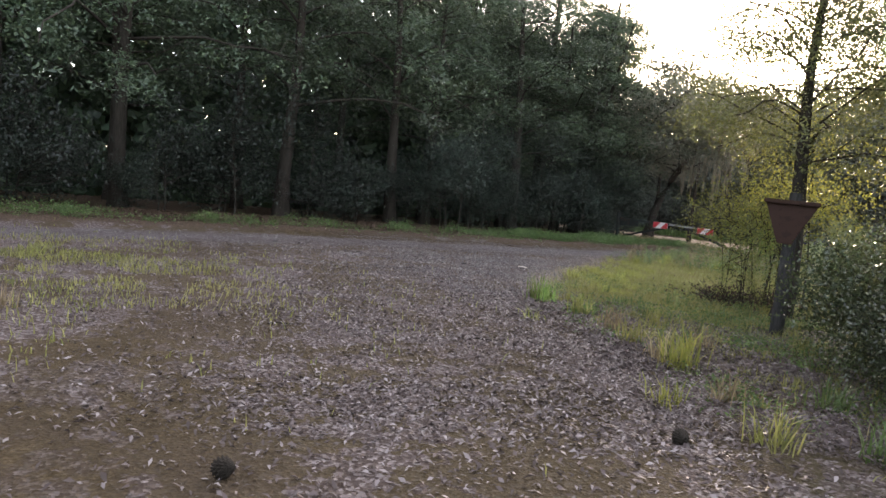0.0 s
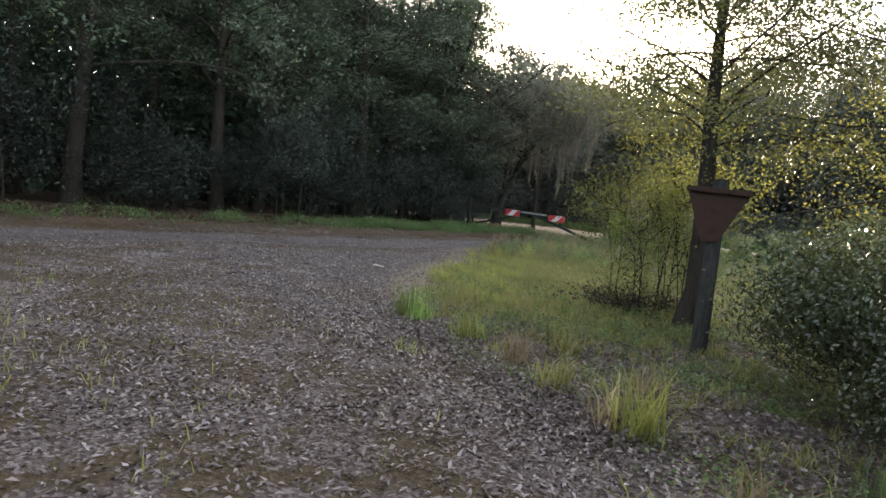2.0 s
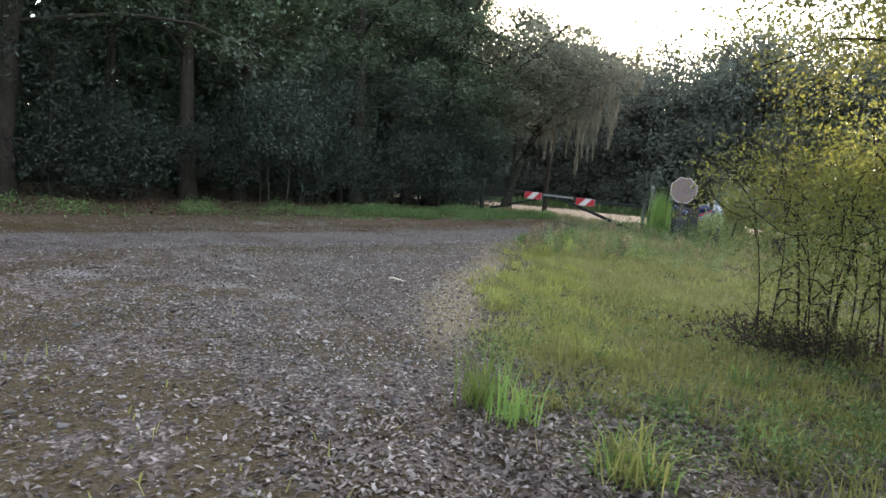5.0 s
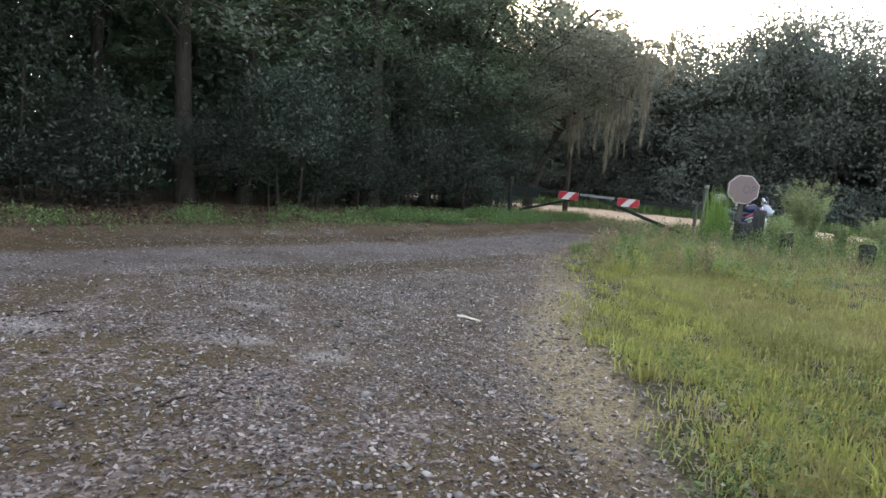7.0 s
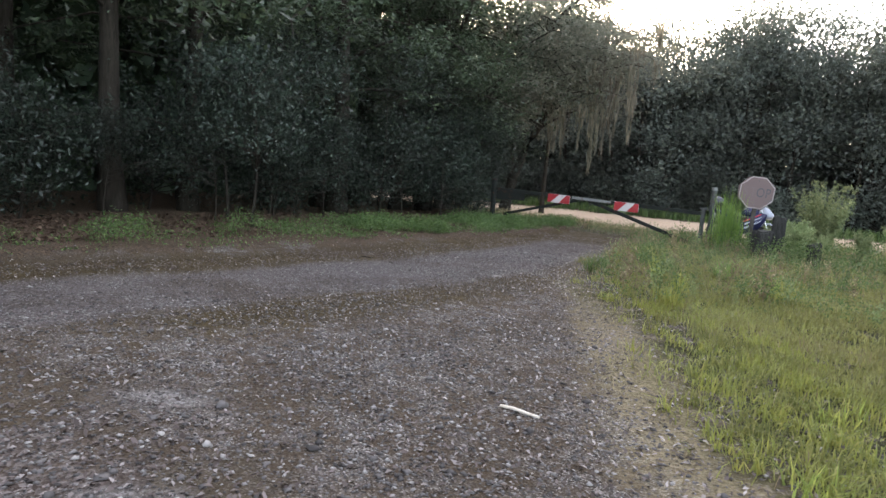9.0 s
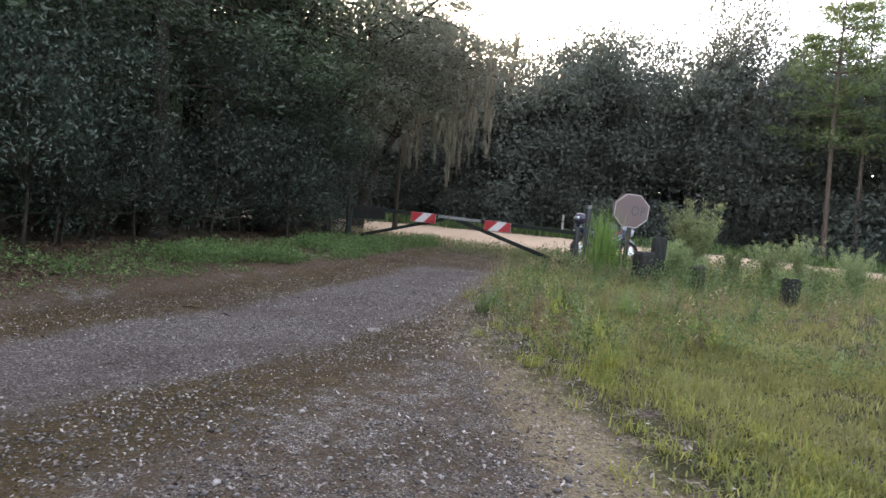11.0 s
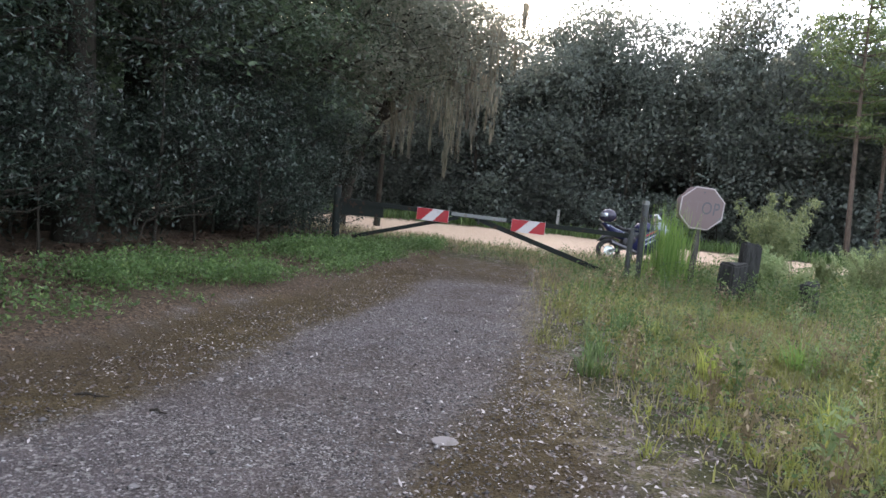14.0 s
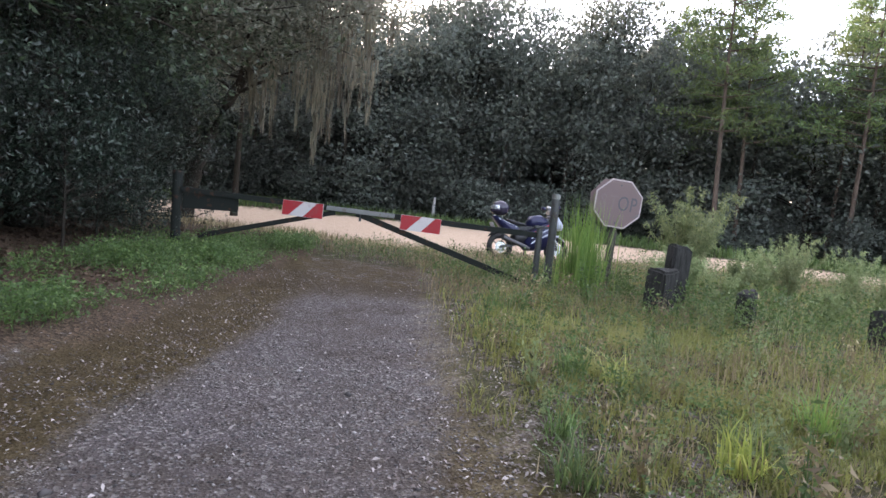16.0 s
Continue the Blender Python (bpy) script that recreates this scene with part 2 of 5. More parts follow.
def beam(a, b, w, h):
    """A square bar from a to b, w wide sideways, h high."""
    a, b = Vector(a), Vector(b)
    bm = bmesh.new()
    m = Matrix.Translation((a + b) / 2) @ (b - a).to_track_quat("X", "Z").to_matrix().to_4x4()
    bmesh.ops.create_cube(bm, size=1, matrix=m @ Matrix.Diagonal(((b - a).length, w, h, 1)))
    return bm


def prism(outline, depth, m=None):
    """A flat plate from an outline in x, z, depth thick along y."""
    bm = bmesh.new()
    front = [bm.verts.new((x, -depth / 2, z)) for x, z in outline]
    back = [bm.verts.new((x, depth / 2, z)) for x, z in outline]
    bm.faces.new(front)
    bm.faces.new(back[::-1])
    for i in range(len(outline)):
        j = (i + 1) % len(outline)
        bm.faces.new((front[j], front[i], back[i], back[j]))
    bmesh.ops.recalc_face_normals(bm, faces=bm.faces[:])
    if m:
        bm.transform(m)
    return bm


def tube(points, radii, sides=7):
    """Rings along a bent line; returns verts and quads."""
    points = np.asarray(points, float)
    radii = np.asarray(radii, float)
    way = np.gradient(points, axis=0)
    way /= np.linalg.norm(way, axis=1)[:, None] + 1e-9
    ref = np.where(np.abs(way[:, 2:3]) > 0.9, np.array([[1.0, 0, 0]]), np.array([[0, 0, 1.0]]))
    a = np.cross(way, ref)
    a /= np.linalg.norm(a, axis=1)[:, None]
    b = np.cross(way, a)
    ang = np.linspace(0, 2 * np.pi, sides, endpoint=False)
    v = points[:, None] + radii[:, None, None] * (np.cos(ang)[None, :, None] * a[:, None] + np.sin(ang)[None, :, None] * b[:, None])
    n = len(points)
    i = np.arange(n - 1)[:, None] * sides
    j = np.arange(sides)[None]
    q = np.stack([i + j, i + (j + 1) % sides, i + sides + (j + 1) % sides, i + sides + j], -1).reshape(-1, 4)
    return v.reshape(-1, 3), q


def join(pieces):
    vs, fs, k = [], [], 0
    for v, f in pieces:
        vs.append(v)
        fs.append(f + k)
        k += len(v)
    return np.concatenate(vs), np.concatenate(fs)


def weld(woods):
    """Limbs grown into their stem: each limb's first ring hangs on the stem's nearest corner."""
    v, f = join(woods)
    stem = len(woods[0][0])
    k, extra = stem, []
    for w, _ in woods[1:]:
        near = int(np.argmin(np.linalg.norm(v[:stem] - v[k], axis=1)))
        extra.append((near, k, k + 1))
        k += len(w)
    return v, [f, np.array(extra)] if extra else f


def leaves(r, centres, size, slim=0.45, droop=0.3, bend=0.18, level=1.0):
    """One folded four-cornered leaf at each centre, each its own way round."""
    n = len(centres)
    d = r.normal(size=(n, 3))
    d[:, 2] = d[:, 2] * level - droop
    d /= np.linalg.norm(d, axis=1)[:, None]
    s = np.cross(d, r.normal(size=(n, 3)) + np.array([0, 0, 2.2 * (1 - level)]))
    s /= np.linalg.norm(s, axis=1)[:, None] + 1e-9
    up = np.cross(d, s)
    ln = (size * r.uniform(0.55, 1.35, n))[:, None]
    mid = centres + up * ln * bend
    v = np.stack([centres - d * ln * 0.5, mid + s * ln * slim * 0.5, centres + d * ln * 0.5, mid - s * ln * slim * 0.5], 1).reshape(-1, 3)
    return v, np.arange(4 * n).reshape(-1, 4)


def blades(r, roots, height, width, lean=0.35, heading=None):
    """Tapered bent grass blades, two quads short: five corners each."""
    n = len(roots)
    ang = r.uniform(0, 2 * np.pi, n) if heading is None else heading
    h = (height * r.uniform(0.45, 1.3, n))[:, None]
    out = np.stack([np.cos(ang), np.sin(ang), np.zeros(n)], 1)
    side = np.stack([-np.sin(ang), np.cos(ang), np.zeros(n)], 1) * (width * r.uniform(0.7, 1.3, n))[:, None]
    l = (lean * r.uniform(0.1, 1.6, n))[:, None]
    z = np.array([[0, 0, 1.0]])
    p1 = roots + z * h * 0.55 + out * h * l * 0.35
    p2 = roots + z * h * (1 - 0.3 * l) + out * h * l
    v = np.stack([roots - side * 0.5, roots + side * 0.5, p1 + side * 0.4, p1 - side * 0.4, p2], 1).reshape(-1, 3)
    k = np.arange(n)[:, None] * 5
    return v, [k + np.array([[0, 1, 2, 3]]), k + np.array([[3, 2, 4]])]


# ---- the lie of the land ----
def step(a, b, x):
    t = np.clip((np.asarray(x, float) - a) / (b - a), 0, 1)
    return t * t * (3 - 2 * t)


EDGE_Y = [-8, 0, 3, 5, 6.2, 7.6, 9.5, 12, 15, 17.5, 19.5, 22.8, 25.5, 28, 31]
EDGE_X = [2.5, 0.9, -0.4, -1.5, -2.2, -3.5, -4.5, -5.1, -5.4, -5.9, -5.9, -5.3, -4.6, -4.2, -4]
VERGE_Y = [-8, 0, 6, 12, 15, 18, 20.6, 22.5, 25.8, 28, 31]
VERGE_X = [-17.5, -15.6, -13.9, -12.3, -11.3, -9.9, -8.9, -8.0, -6.9, -6.1, -5.6]
WOOD_Y = [-8, 0, 5, 10, 15, 20, 23, 27, 31, 36, 60]
WOOD_X = [-20, -17.8, -16.2, -14.8, -13.7, -11.6, -10.5, -9.7, -9.1, -10.2, -14]
TRACK_Y = [-8, 4, 10, 13, 15, 17.5, 20, 23, 26, 28, 32, 38]
TRACK_X = [-14.6, -13, -11.3, -10.2, -9.1, -7.8, -6.9, -5.85, -5.4, -5.3, -5.0, -4.6]
SAND_X = [-60, -25, -10, -4, 0, 6, 14, 25, 60]
SAND_NEAR = [36, 36, 34.5, 31.5, 30.2, 30.6, 27.5, 21, 2]
SAND_FAR = [45, 45, 45, 45.5, 44.5, 40.5, 34, 27, 8]


def edge_x(y):
    return np.interp(y, EDGE_Y, EDGE_X)


def verge_x(y):
    return np.interp(y, VERGE_Y, VERGE_X)


def wood_x(y):
    return np.interp(y, WOOD_Y, WOOD_X)


def zones(x, y):
    """How much of grass, verge, wood floor, sand and wheel track there is at a place, 0 to 1."""
    x, y = np.asarray(x, float), np.asarray(y, float)
    wob = 0.25 * np.sin(1.3 * x + 0.7 * y) * np.sin(0.9 * y - 0.4 * x) + 0.12 * np.sin(3.1 * x + 1.7) * np.sin(2.7 * y)
    sand = step(-0.5, 0.5, y - np.interp(x, SAND_X, SAND_NEAR) + wob) * step(-0.5, 0.5, np.interp(x, SAND_X, SAND_FAR) - y + wob)
    grass = step(-0.25, 0.55, x - edge_x(y) + wob)
    grass = np.maximum(grass, step(27.3, 28.6, y + wob * 2))
    verge = step(-0.2, 0.5, verge_x(y) - x + wob)
    wood = step(-0.3, 1.2, wood_x(y) - x + wob)
    across = np.abs(x - np.interp(y, TRACK_Y, TRACK_X)) * 0.8
    track = 1 - step(0.55, 1.05, across + wob * 0.5)
    return grass * (1 - sand), verge * (1 - sand), wood, sand, track * (1 - sand) * step(26.5, 22.5, y)


def gz(x, y):
    """The ground's height."""
    g, v, w, s, t = zones(x, y)
    x, y = np.asarray(x, float), np.asarray(y, float)
    lumps = 0.018 * np.sin(1.9 * x + 0.3) * np.sin(1.6 * y) + 0.01 * np.sin(4.3 * x) * np.sin(3.7 * y + 1)
    return 0.075 + lumps * (1 - 0.6 * t) + 0.05 * g * (1 - v) + 0.12 * v + 0.08 * w - 0.02 * t - 0.05 * s


def gz1(x, y):
    return float(gz(x, y))


def ground_material():
    k = Nodes("ground")
    co = k.coords()

    def mask(name, noise_fac, soft=0.22):
        at = k.t.nodes.new("ShaderNodeAttribute")
        at.attribute_name = name
        v = k.math("ADD", at.outputs["Fac"], k.math("MULTIPLY", k.math("SUBTRACT", noise_fac, 0.5), 1.1))
        return k.math("DIVIDE", k.math("SUBTRACT", v, 0.5 - soft), 2 * soft, True)

    fine, mid, big = k.noise(38, 6, 0.7), k.noise(5.5, 5, 0.6), k.noise(0.9, 4, 0.6)
    vor = k.n("TexVoronoi", Scale=120.0, Randomness=1.0)
    k.link(co, vor.inputs["Vector"])
    chips = k.n("TexVoronoi", Scale=46.0, Randomness=1.0)
    k.link(co, chips.inputs["Vector"])
    cell = k.t.nodes.new("ShaderNodeSeparateColor")
    k.link(chips.outputs["Color"], cell.inputs[0])
    small = k.t.nodes.new("ShaderNodeSeparateColor")
    k.link(vor.outputs["Color"], small.inputs[0])
    # open ground: trodden leaf mould with moss patches
    mould = k.ramp(cell.outputs[0], [(0.0, (0.055, 0.04, 0.033)), (0.55, (0.105, 0.083, 0.073)), (1.0, (0.25, 0.22, 0.21))])
    moss = k.ramp(fine, [(0.3, (0.045, 0.034, 0.016)), (0.7, (0.10, 0.076, 0.036))])
    openg = k.mix(k.math("MULTIPLY", k.math("GREATER_THAN", k.math("ADD", k.math("MULTIPLY", big, 0.6), k.math("MULTIPLY", mid, 0.4)), 0.50), 0.8), mould, moss)
    grit = k.ramp(small.outputs[0], [(0.0, (0.03, 0.025, 0.022)), (0.5, (0.115, 0.103, 0.096)), (0.82, (0.25, 0.235, 0.225)), (1.0, (0.68, 0.65, 0.61))])
    grit = k.mix(k.math("MULTIPLY", big, 0.85), grit, (0.08, 0.061, 0.046))
    grit_brown = k.mix(k.ramp(mid, [(0.42, (0, 0, 0)), (0.58, (0.8, 0.8, 0.8))]), grit, (0.078, 0.055, 0.036))
    c = k.mix(mask("stony", mid), openg, grit_brown)
    brown = k.ramp(k.math("ADD", k.math("MULTIPLY", fine, 0.6), k.math("MULTIPLY", mid, 0.4)), [(0.34, (0.03, 0.022, 0.010)), (0.52, (0.068, 0.05, 0.025)), (0.68, (0.13, 0.10, 0.058))])
    c = k.mix(mask("brown", mid), c, brown)
    worn = k.mix(0.5, grit, (0.11, 0.107, 0.135))
    worn = k.mix(k.ramp(mid, [(0.38, (0.75, 0.75, 0.75)), (0.6, (0, 0, 0))]), worn, (0.045, 0.036, 0.034))
    worn = k.mix(k.math("MULTIPLY", k.math("GREATER_THAN", cell.outputs[2], 0.86), 0.7), worn, (0.33, 0.31, 0.30))
    c = k.mix(k.math("MULTIPLY", mask("track", mid), k.math("ADD", k.math("MULTIPLY", big, 0.9), 0.15, True)), c, worn)
    damp = k.ramp(k.noise(0.45, 6.0, 0.7), [(0.46, (0, 0, 0)), (0.62, (0.6, 0.6, 0.6))])
    c = k.mix(damp, c, k.mix(fine, (0.035, 0.026, 0.018), (0.085, 0.062, 0.04)))
    bleached = k.ramp(small.outputs[1], [(0.0, (0.14, 0.13, 0.13)), (0.6, (0.30, 0.29, 0.295)), (1.0, (0.52, 0.50, 0.50))])
    c = k.mix(k.math("MULTIPLY", mask("pale", mid, 0.3), 0.5), c, bleached)
    thatch = k.ramp(fine, [(0.3, (0.12, 0.09, 0.05)), (0.5, (0.26, 0.215, 0.13)), (0.7, (0.42, 0.36, 0.23))])
    turf = k.ramp(fine, [(0.3, (0.026, 0.026, 0.013)), (0.55, (0.055, 0.055, 0.024)), (0.75, (0.12, 0.10, 0.055))])
    turf = k.mix(k.math("MULTIPLY", k.math("GREATER_THAN", mid, 0.55), 0.8), turf, mould)
    c = k.mix(mask("grass", mid), c, turf)
    c = k.mix(k.math("MULTIPLY", mask("straw", mid, 0.3), 0.6), c, thatch)
    litter = k.ramp(cell.outputs[1], [(0.0, (0.042, 0.03, 0.02)), (0.6, (0.082, 0.06, 0.042)), (1.0, (0.15, 0.105, 0.072))])
    c = k.mix(mask("verge", mid), c, litter)
    sandc = k.ramp(k.math("ADD", k.math("MULTIPLY", fine, 0.4), k.math("MULTIPLY", mid, 0.6)), [(0.3, (0.48, 0.34, 0.235)), (0.7, (0.70, 0.545, 0.405))])
    c = k.mix(mask("sand", mid), c, sandc)
    k.colour(c)
    k.rough(0.92)
    h = k.math("ADD", k.math("MULTIPLY", chips.outputs["Distance"], 0.6), k.math("MULTIPLY", fine, 0.5))
    k.bump(h, 1.0, 0.04)
    k.bsdf.inputs["Specular IOR Level"].default_value = 0.12
    return k.m


def build_ground():
    def spread(lo, hi, fine_step, far):
        near = np.arange(lo, hi, fine_step)
        out = np.geomspace(0.6, far, 26)
        return np.concatenate([lo - out[::-1], near, hi + out])

    xs, ys = spread(-24, 14, 0.2, 1500), spread(-4, 50, 0.2, 1500)
    X, Y = np.meshgrid(xs, ys)
    x, y = X.ravel(), Y.ravel()
    g, v, w, s, t = zones(x, y)
    nx = len(xs)
    i = np.arange(len(ys) - 1)[:, None] * nx + np.arange(nx - 1)[None]
    f = np.stack([i, i + 1, i + nx + 1, i + nx], -1).reshape(-1, 4)
    me = mesh_of("ground", np.stack([x, y, gz(x, y)], 1), f, ground_material(), True)
    across = x - np.interp(y, TRACK_Y, TRACK_X)
    brown = np.exp(-((across - 1.6) / 0.75) ** 2) * 0.95 * step(11, 14, y) + np.exp(-((across + 1.6) / 0.8) ** 2) * 1.0 * step(9, 13, y)
    brown = np.maximum(brown, step(22.0, 25.0, y) * 0.6 * (np.abs(across) < 2.2))
    old_rut = np.abs(x + 4.2 - 1.02 * (2.45 - y)) * 0.72 + 0.25 * np.sin(2.2 * y) - 0.15
    brown = np.maximum(brown, 0.62 * np.exp(-(old_rut / 0.5) ** 2) * step(5.2, 3.2, y))
    pale = sum(np.exp(-(((x - a) / w) ** 2 + ((y - b) / h) ** 2)) for a, b, w, h in ((-7.1, 10.4, 0.3, 0.22), (-6.4, 10.4, 0.2, 0.2), (-7.7, 11.4, 0.3, 0.2), (-8.6, 9.9, 0.4, 0.2)))
    straw = np.exp(-((x - edge_x(y) - 0.1) / 0.38) ** 2) * step(8.5, 10.5, y) * (0.45 + 0.55 * step(17, 14, y)) * 0.95
    stony = step(7.5, 11.5, y + 0.35 * (x + 4))
    for name, value in (("grass", g * (0.42 + 0.58 * step(7.5, 10, y))), ("verge", v), ("sand", s), ("track", t), ("brown", brown), ("stony", stony), ("pale", pale), ("straw", straw)):
        me.attributes.new(name, "FLOAT", "POINT").data.foreach_set("value", value.astype(np.float32))
    return tagged(new("ground", me), "leaf mould, gravel, turf and pale sand of a forest clearing", "ground", kind="structure")


build_ground()


# ---- trees and shrubs ----
def crown_clumps(r, n, base, top, spread, low=0.5):
    """Centres of leaf clumps in an uneven crown: several lobes round the stem, thinner inside."""
    lobes = r.integers(6, 10)
    la = r.uniform(0, 2 * np.pi, lobes)
    lz = r.uniform(0.1, 0.95, lobes)
    lr = spread * r.uniform(0.35, 0.75, lobes) * (1 - 0.55 * lz ** 2)
    pick = r.integers(0, lobes, n)
    d = r.normal(size=(n, 3))
    d /= np.linalg.norm(d, axis=1)[:, None]
    rad = r.uniform(0.45, 1.0, n) ** 0.6 * spread * 0.5
    cx = np.cos(la[pick]) * lr[pick] + d[:, 0] * rad
    cy = np.sin(la[pick]) * lr[pick] + d[:, 1] * rad
    cz = base + (top - base) * lz[pick] + d[:, 2] * rad * 0.8
    return np.stack([cx, cy, np.clip(cz, low, top)], 1)


def tree_meshes(name, seed, height, base, spread, clumps, per, leaf, trunk_r, leaf_mat, bark, lean=(0, 0), slim=0.45, clump_r=0.45, low=0.5, limbs=34):
    """Trunk with limbs, and a crown of leaf clumps. Returns the two meshes."""
    r = np.random.default_rng(seed)
    k = np.linspace(0, 1, 9)
    stem = np.stack([lean[0] * k ** 1.7 + 0.10 * np.sin(3 * k + seed), lean[1] * k ** 1.7 + 0.10 * np.sin(2.3 * k + 2 * seed), k * height * 0.88 - 0.15], 1)
    stem[0, :2] = stem[1, :2] * 0.5
    rad = trunk_r * (1 - 0.85 * k)
    rad[0] *= 1.3
    woods = [tube(stem, rad, 9)]
    cc = crown_clumps(r, clumps, base, height, spread, low)
    cc[:, :2] += np.stack([np.interp(cc[:, 2], stem[:, 2], stem[:, 0]), np.interp(cc[:, 2], stem[:, 2], stem[:, 1])], 1)
    for c in cc[:: max(1, clumps // limbs)]:
        z0 = max(0.25 * height * 0.5, min(c[2] - 0.35 * math.hypot(c[0], c[1]), height * 0.8))
        p0 = np.array([np.interp(z0, stem[:, 2], stem[:, 0]), np.interp(z0, stem[:, 2], stem[:, 1]), z0])
        s = np.linspace(0, 1, 5)[:, None]
        line = p0 + (c - p0) * s + np.array([[0, 0, 1]]) * np.sin(s * np.pi) * 0.15 * r.uniform(-1, 1.4) + r.normal(size=(5, 3)) * 0.05 * s
        r0 = np.interp(z0, stem[:, 2], rad) * 0.26
        woods.append(tube(line, r0 * (1 - 0.9 * s[:, 0]) + 0.006, 5))
    centres = np.repeat(cc, per, 0) + r.normal(size=(clumps * per, 3)) * np.array([1, 1, 0.7]) * clump_r
    centres[:, 2] = np.maximum(centres[:, 2], 0.12)
    wv, wf = weld(woods)
    lv, lf = leaves(r, centres, leaf, slim)
    return mesh_of(name + "_trunk", wv, wf, bark, True), mesh_of(name + "_crown", lv, lf, leaf_mat)


def bough_tree(name, seed, height, low, reach, boughs, sprays, per, leaf, trunk_r, leaf_mat, bark, lean=(0, 0), slim=0.38, floor=0.9, fork=0.0, stout=0.30, loose=1.0):
    """A trunk with layered boughs, each carrying flat hanging sprays of leaves with open dark between them."""
    r = np.random.default_rng(seed)
    k = np.linspace(0, 1, 10)
    stem = np.stack([lean[0] * k ** 1.7 + 0.16 * np.sin(4 * k + seed), lean[1] * k ** 1.7 + 0.14 * np.sin(3.3 * k + 2 * seed), k * height * 0.9 - 0.15], 1)
    stem[0, :2] = stem[1, :2] * 0.5
    rad = trunk_r * (1 - 0.8 * k)
    rad[0] *= 1.35
    woods, cen = [tube(stem, rad, 10)], []
    if fork:
        side = np.stack([stem[:, 0] + fork * k ** 0.8, stem[:, 1] - 0.3 * fork * k, stem[:, 2] * 0.9], 1)[2:]
        woods.append(tube(np.concatenate([stem[1:2], side]), np.concatenate([rad[1:2], rad[2:]]) * 0.75, 9))
    for i in range(boughs):
        up = ((i + 0.5) / boughs) ** 0.9
        z0 = low + (0.86 * height - low) * up
        a = i * 2.4 + r.uniform(-0.5, 0.5)
        ln = reach * (1 - 0.6 * up ** 1.6) * r.uniform(0.6, 1.12)
        s = np.linspace(0, 1, 7)[:, None]
        p0 = np.array([np.interp(z0, stem[:, 2], stem[:, 0]), np.interp(z0, stem[:, 2], stem[:, 1]), z0])
        out = np.array([[math.cos(a), math.sin(a), 0]])
        bend = np.array([[-math.sin(a), math.cos(a), 0]]) * r.uniform(-0.35, 0.35) * ln
        rise, sag = r.uniform(0.1, 0.95), r.uniform(0.1, 0.7)
        sag = min(sag, rise + 0.2)
        line = r.normal(size=(7, 3)) * 0.03 * ln * s + p0 + out * ln * s + bend * s ** 2 + np.array([[0, 0, 1.0]]) * ln * (rise * s - sag * s ** 2.2)
        woods.append(tube(line, np.interp(z0, stem[:, 2], rad) * stout * (1 - 0.9 * s[:, 0]) + 0.006, 5))
        for q in r.uniform(0.3, 1.06, sprays):
            c = np.array([np.interp(q, s[:, 0], line[:, j]) for j in range(3)]) + r.normal(size=3) * np.array([0.30, 0.30, 0.16]) * (0.5 + 0.2 * ln)
            wide = r.uniform(0.16, 0.42) * loose
            d = r.normal(size=(per, 3)) * np.array([wide, wide, 0.09])
            d[:, 2] -= 0.9 * (d[:, 0] ** 2 + d[:, 1] ** 2) + np.abs(r.normal(size=per)) * 0.10
            cen.append(c + d)
    centres = np.concatenate(cen)
    centres[:, 2] = np.maximum(centres[:, 2], floor + 0.2 * np.sin(3 * centres[:, 0]))
    wv, wf = weld(woods)
    lv, lf = leaves(r, centres, leaf, slim, 0.35, 0.18, 0.55)
    return mesh_of(name + "_trunk", wv, wf, bark, True), mesh_of(name + "_crown", lv, lf, leaf_mat)


def plant(name, meshes, m, label, category, group=""):
    t = thing(name, m, label, category, group)
    part_mesh("trunk", meshes[0], t)
    part_mesh("crown", meshes[1], t)
    return t


def place(x, y, turn=0.0, s=1.0, sz=None, sink=0.02):
    return pose(x, y, gz1(x, y) - sink, 0, 0, turn) @ Matrix.Diagonal((s, s, sz or s, 1))


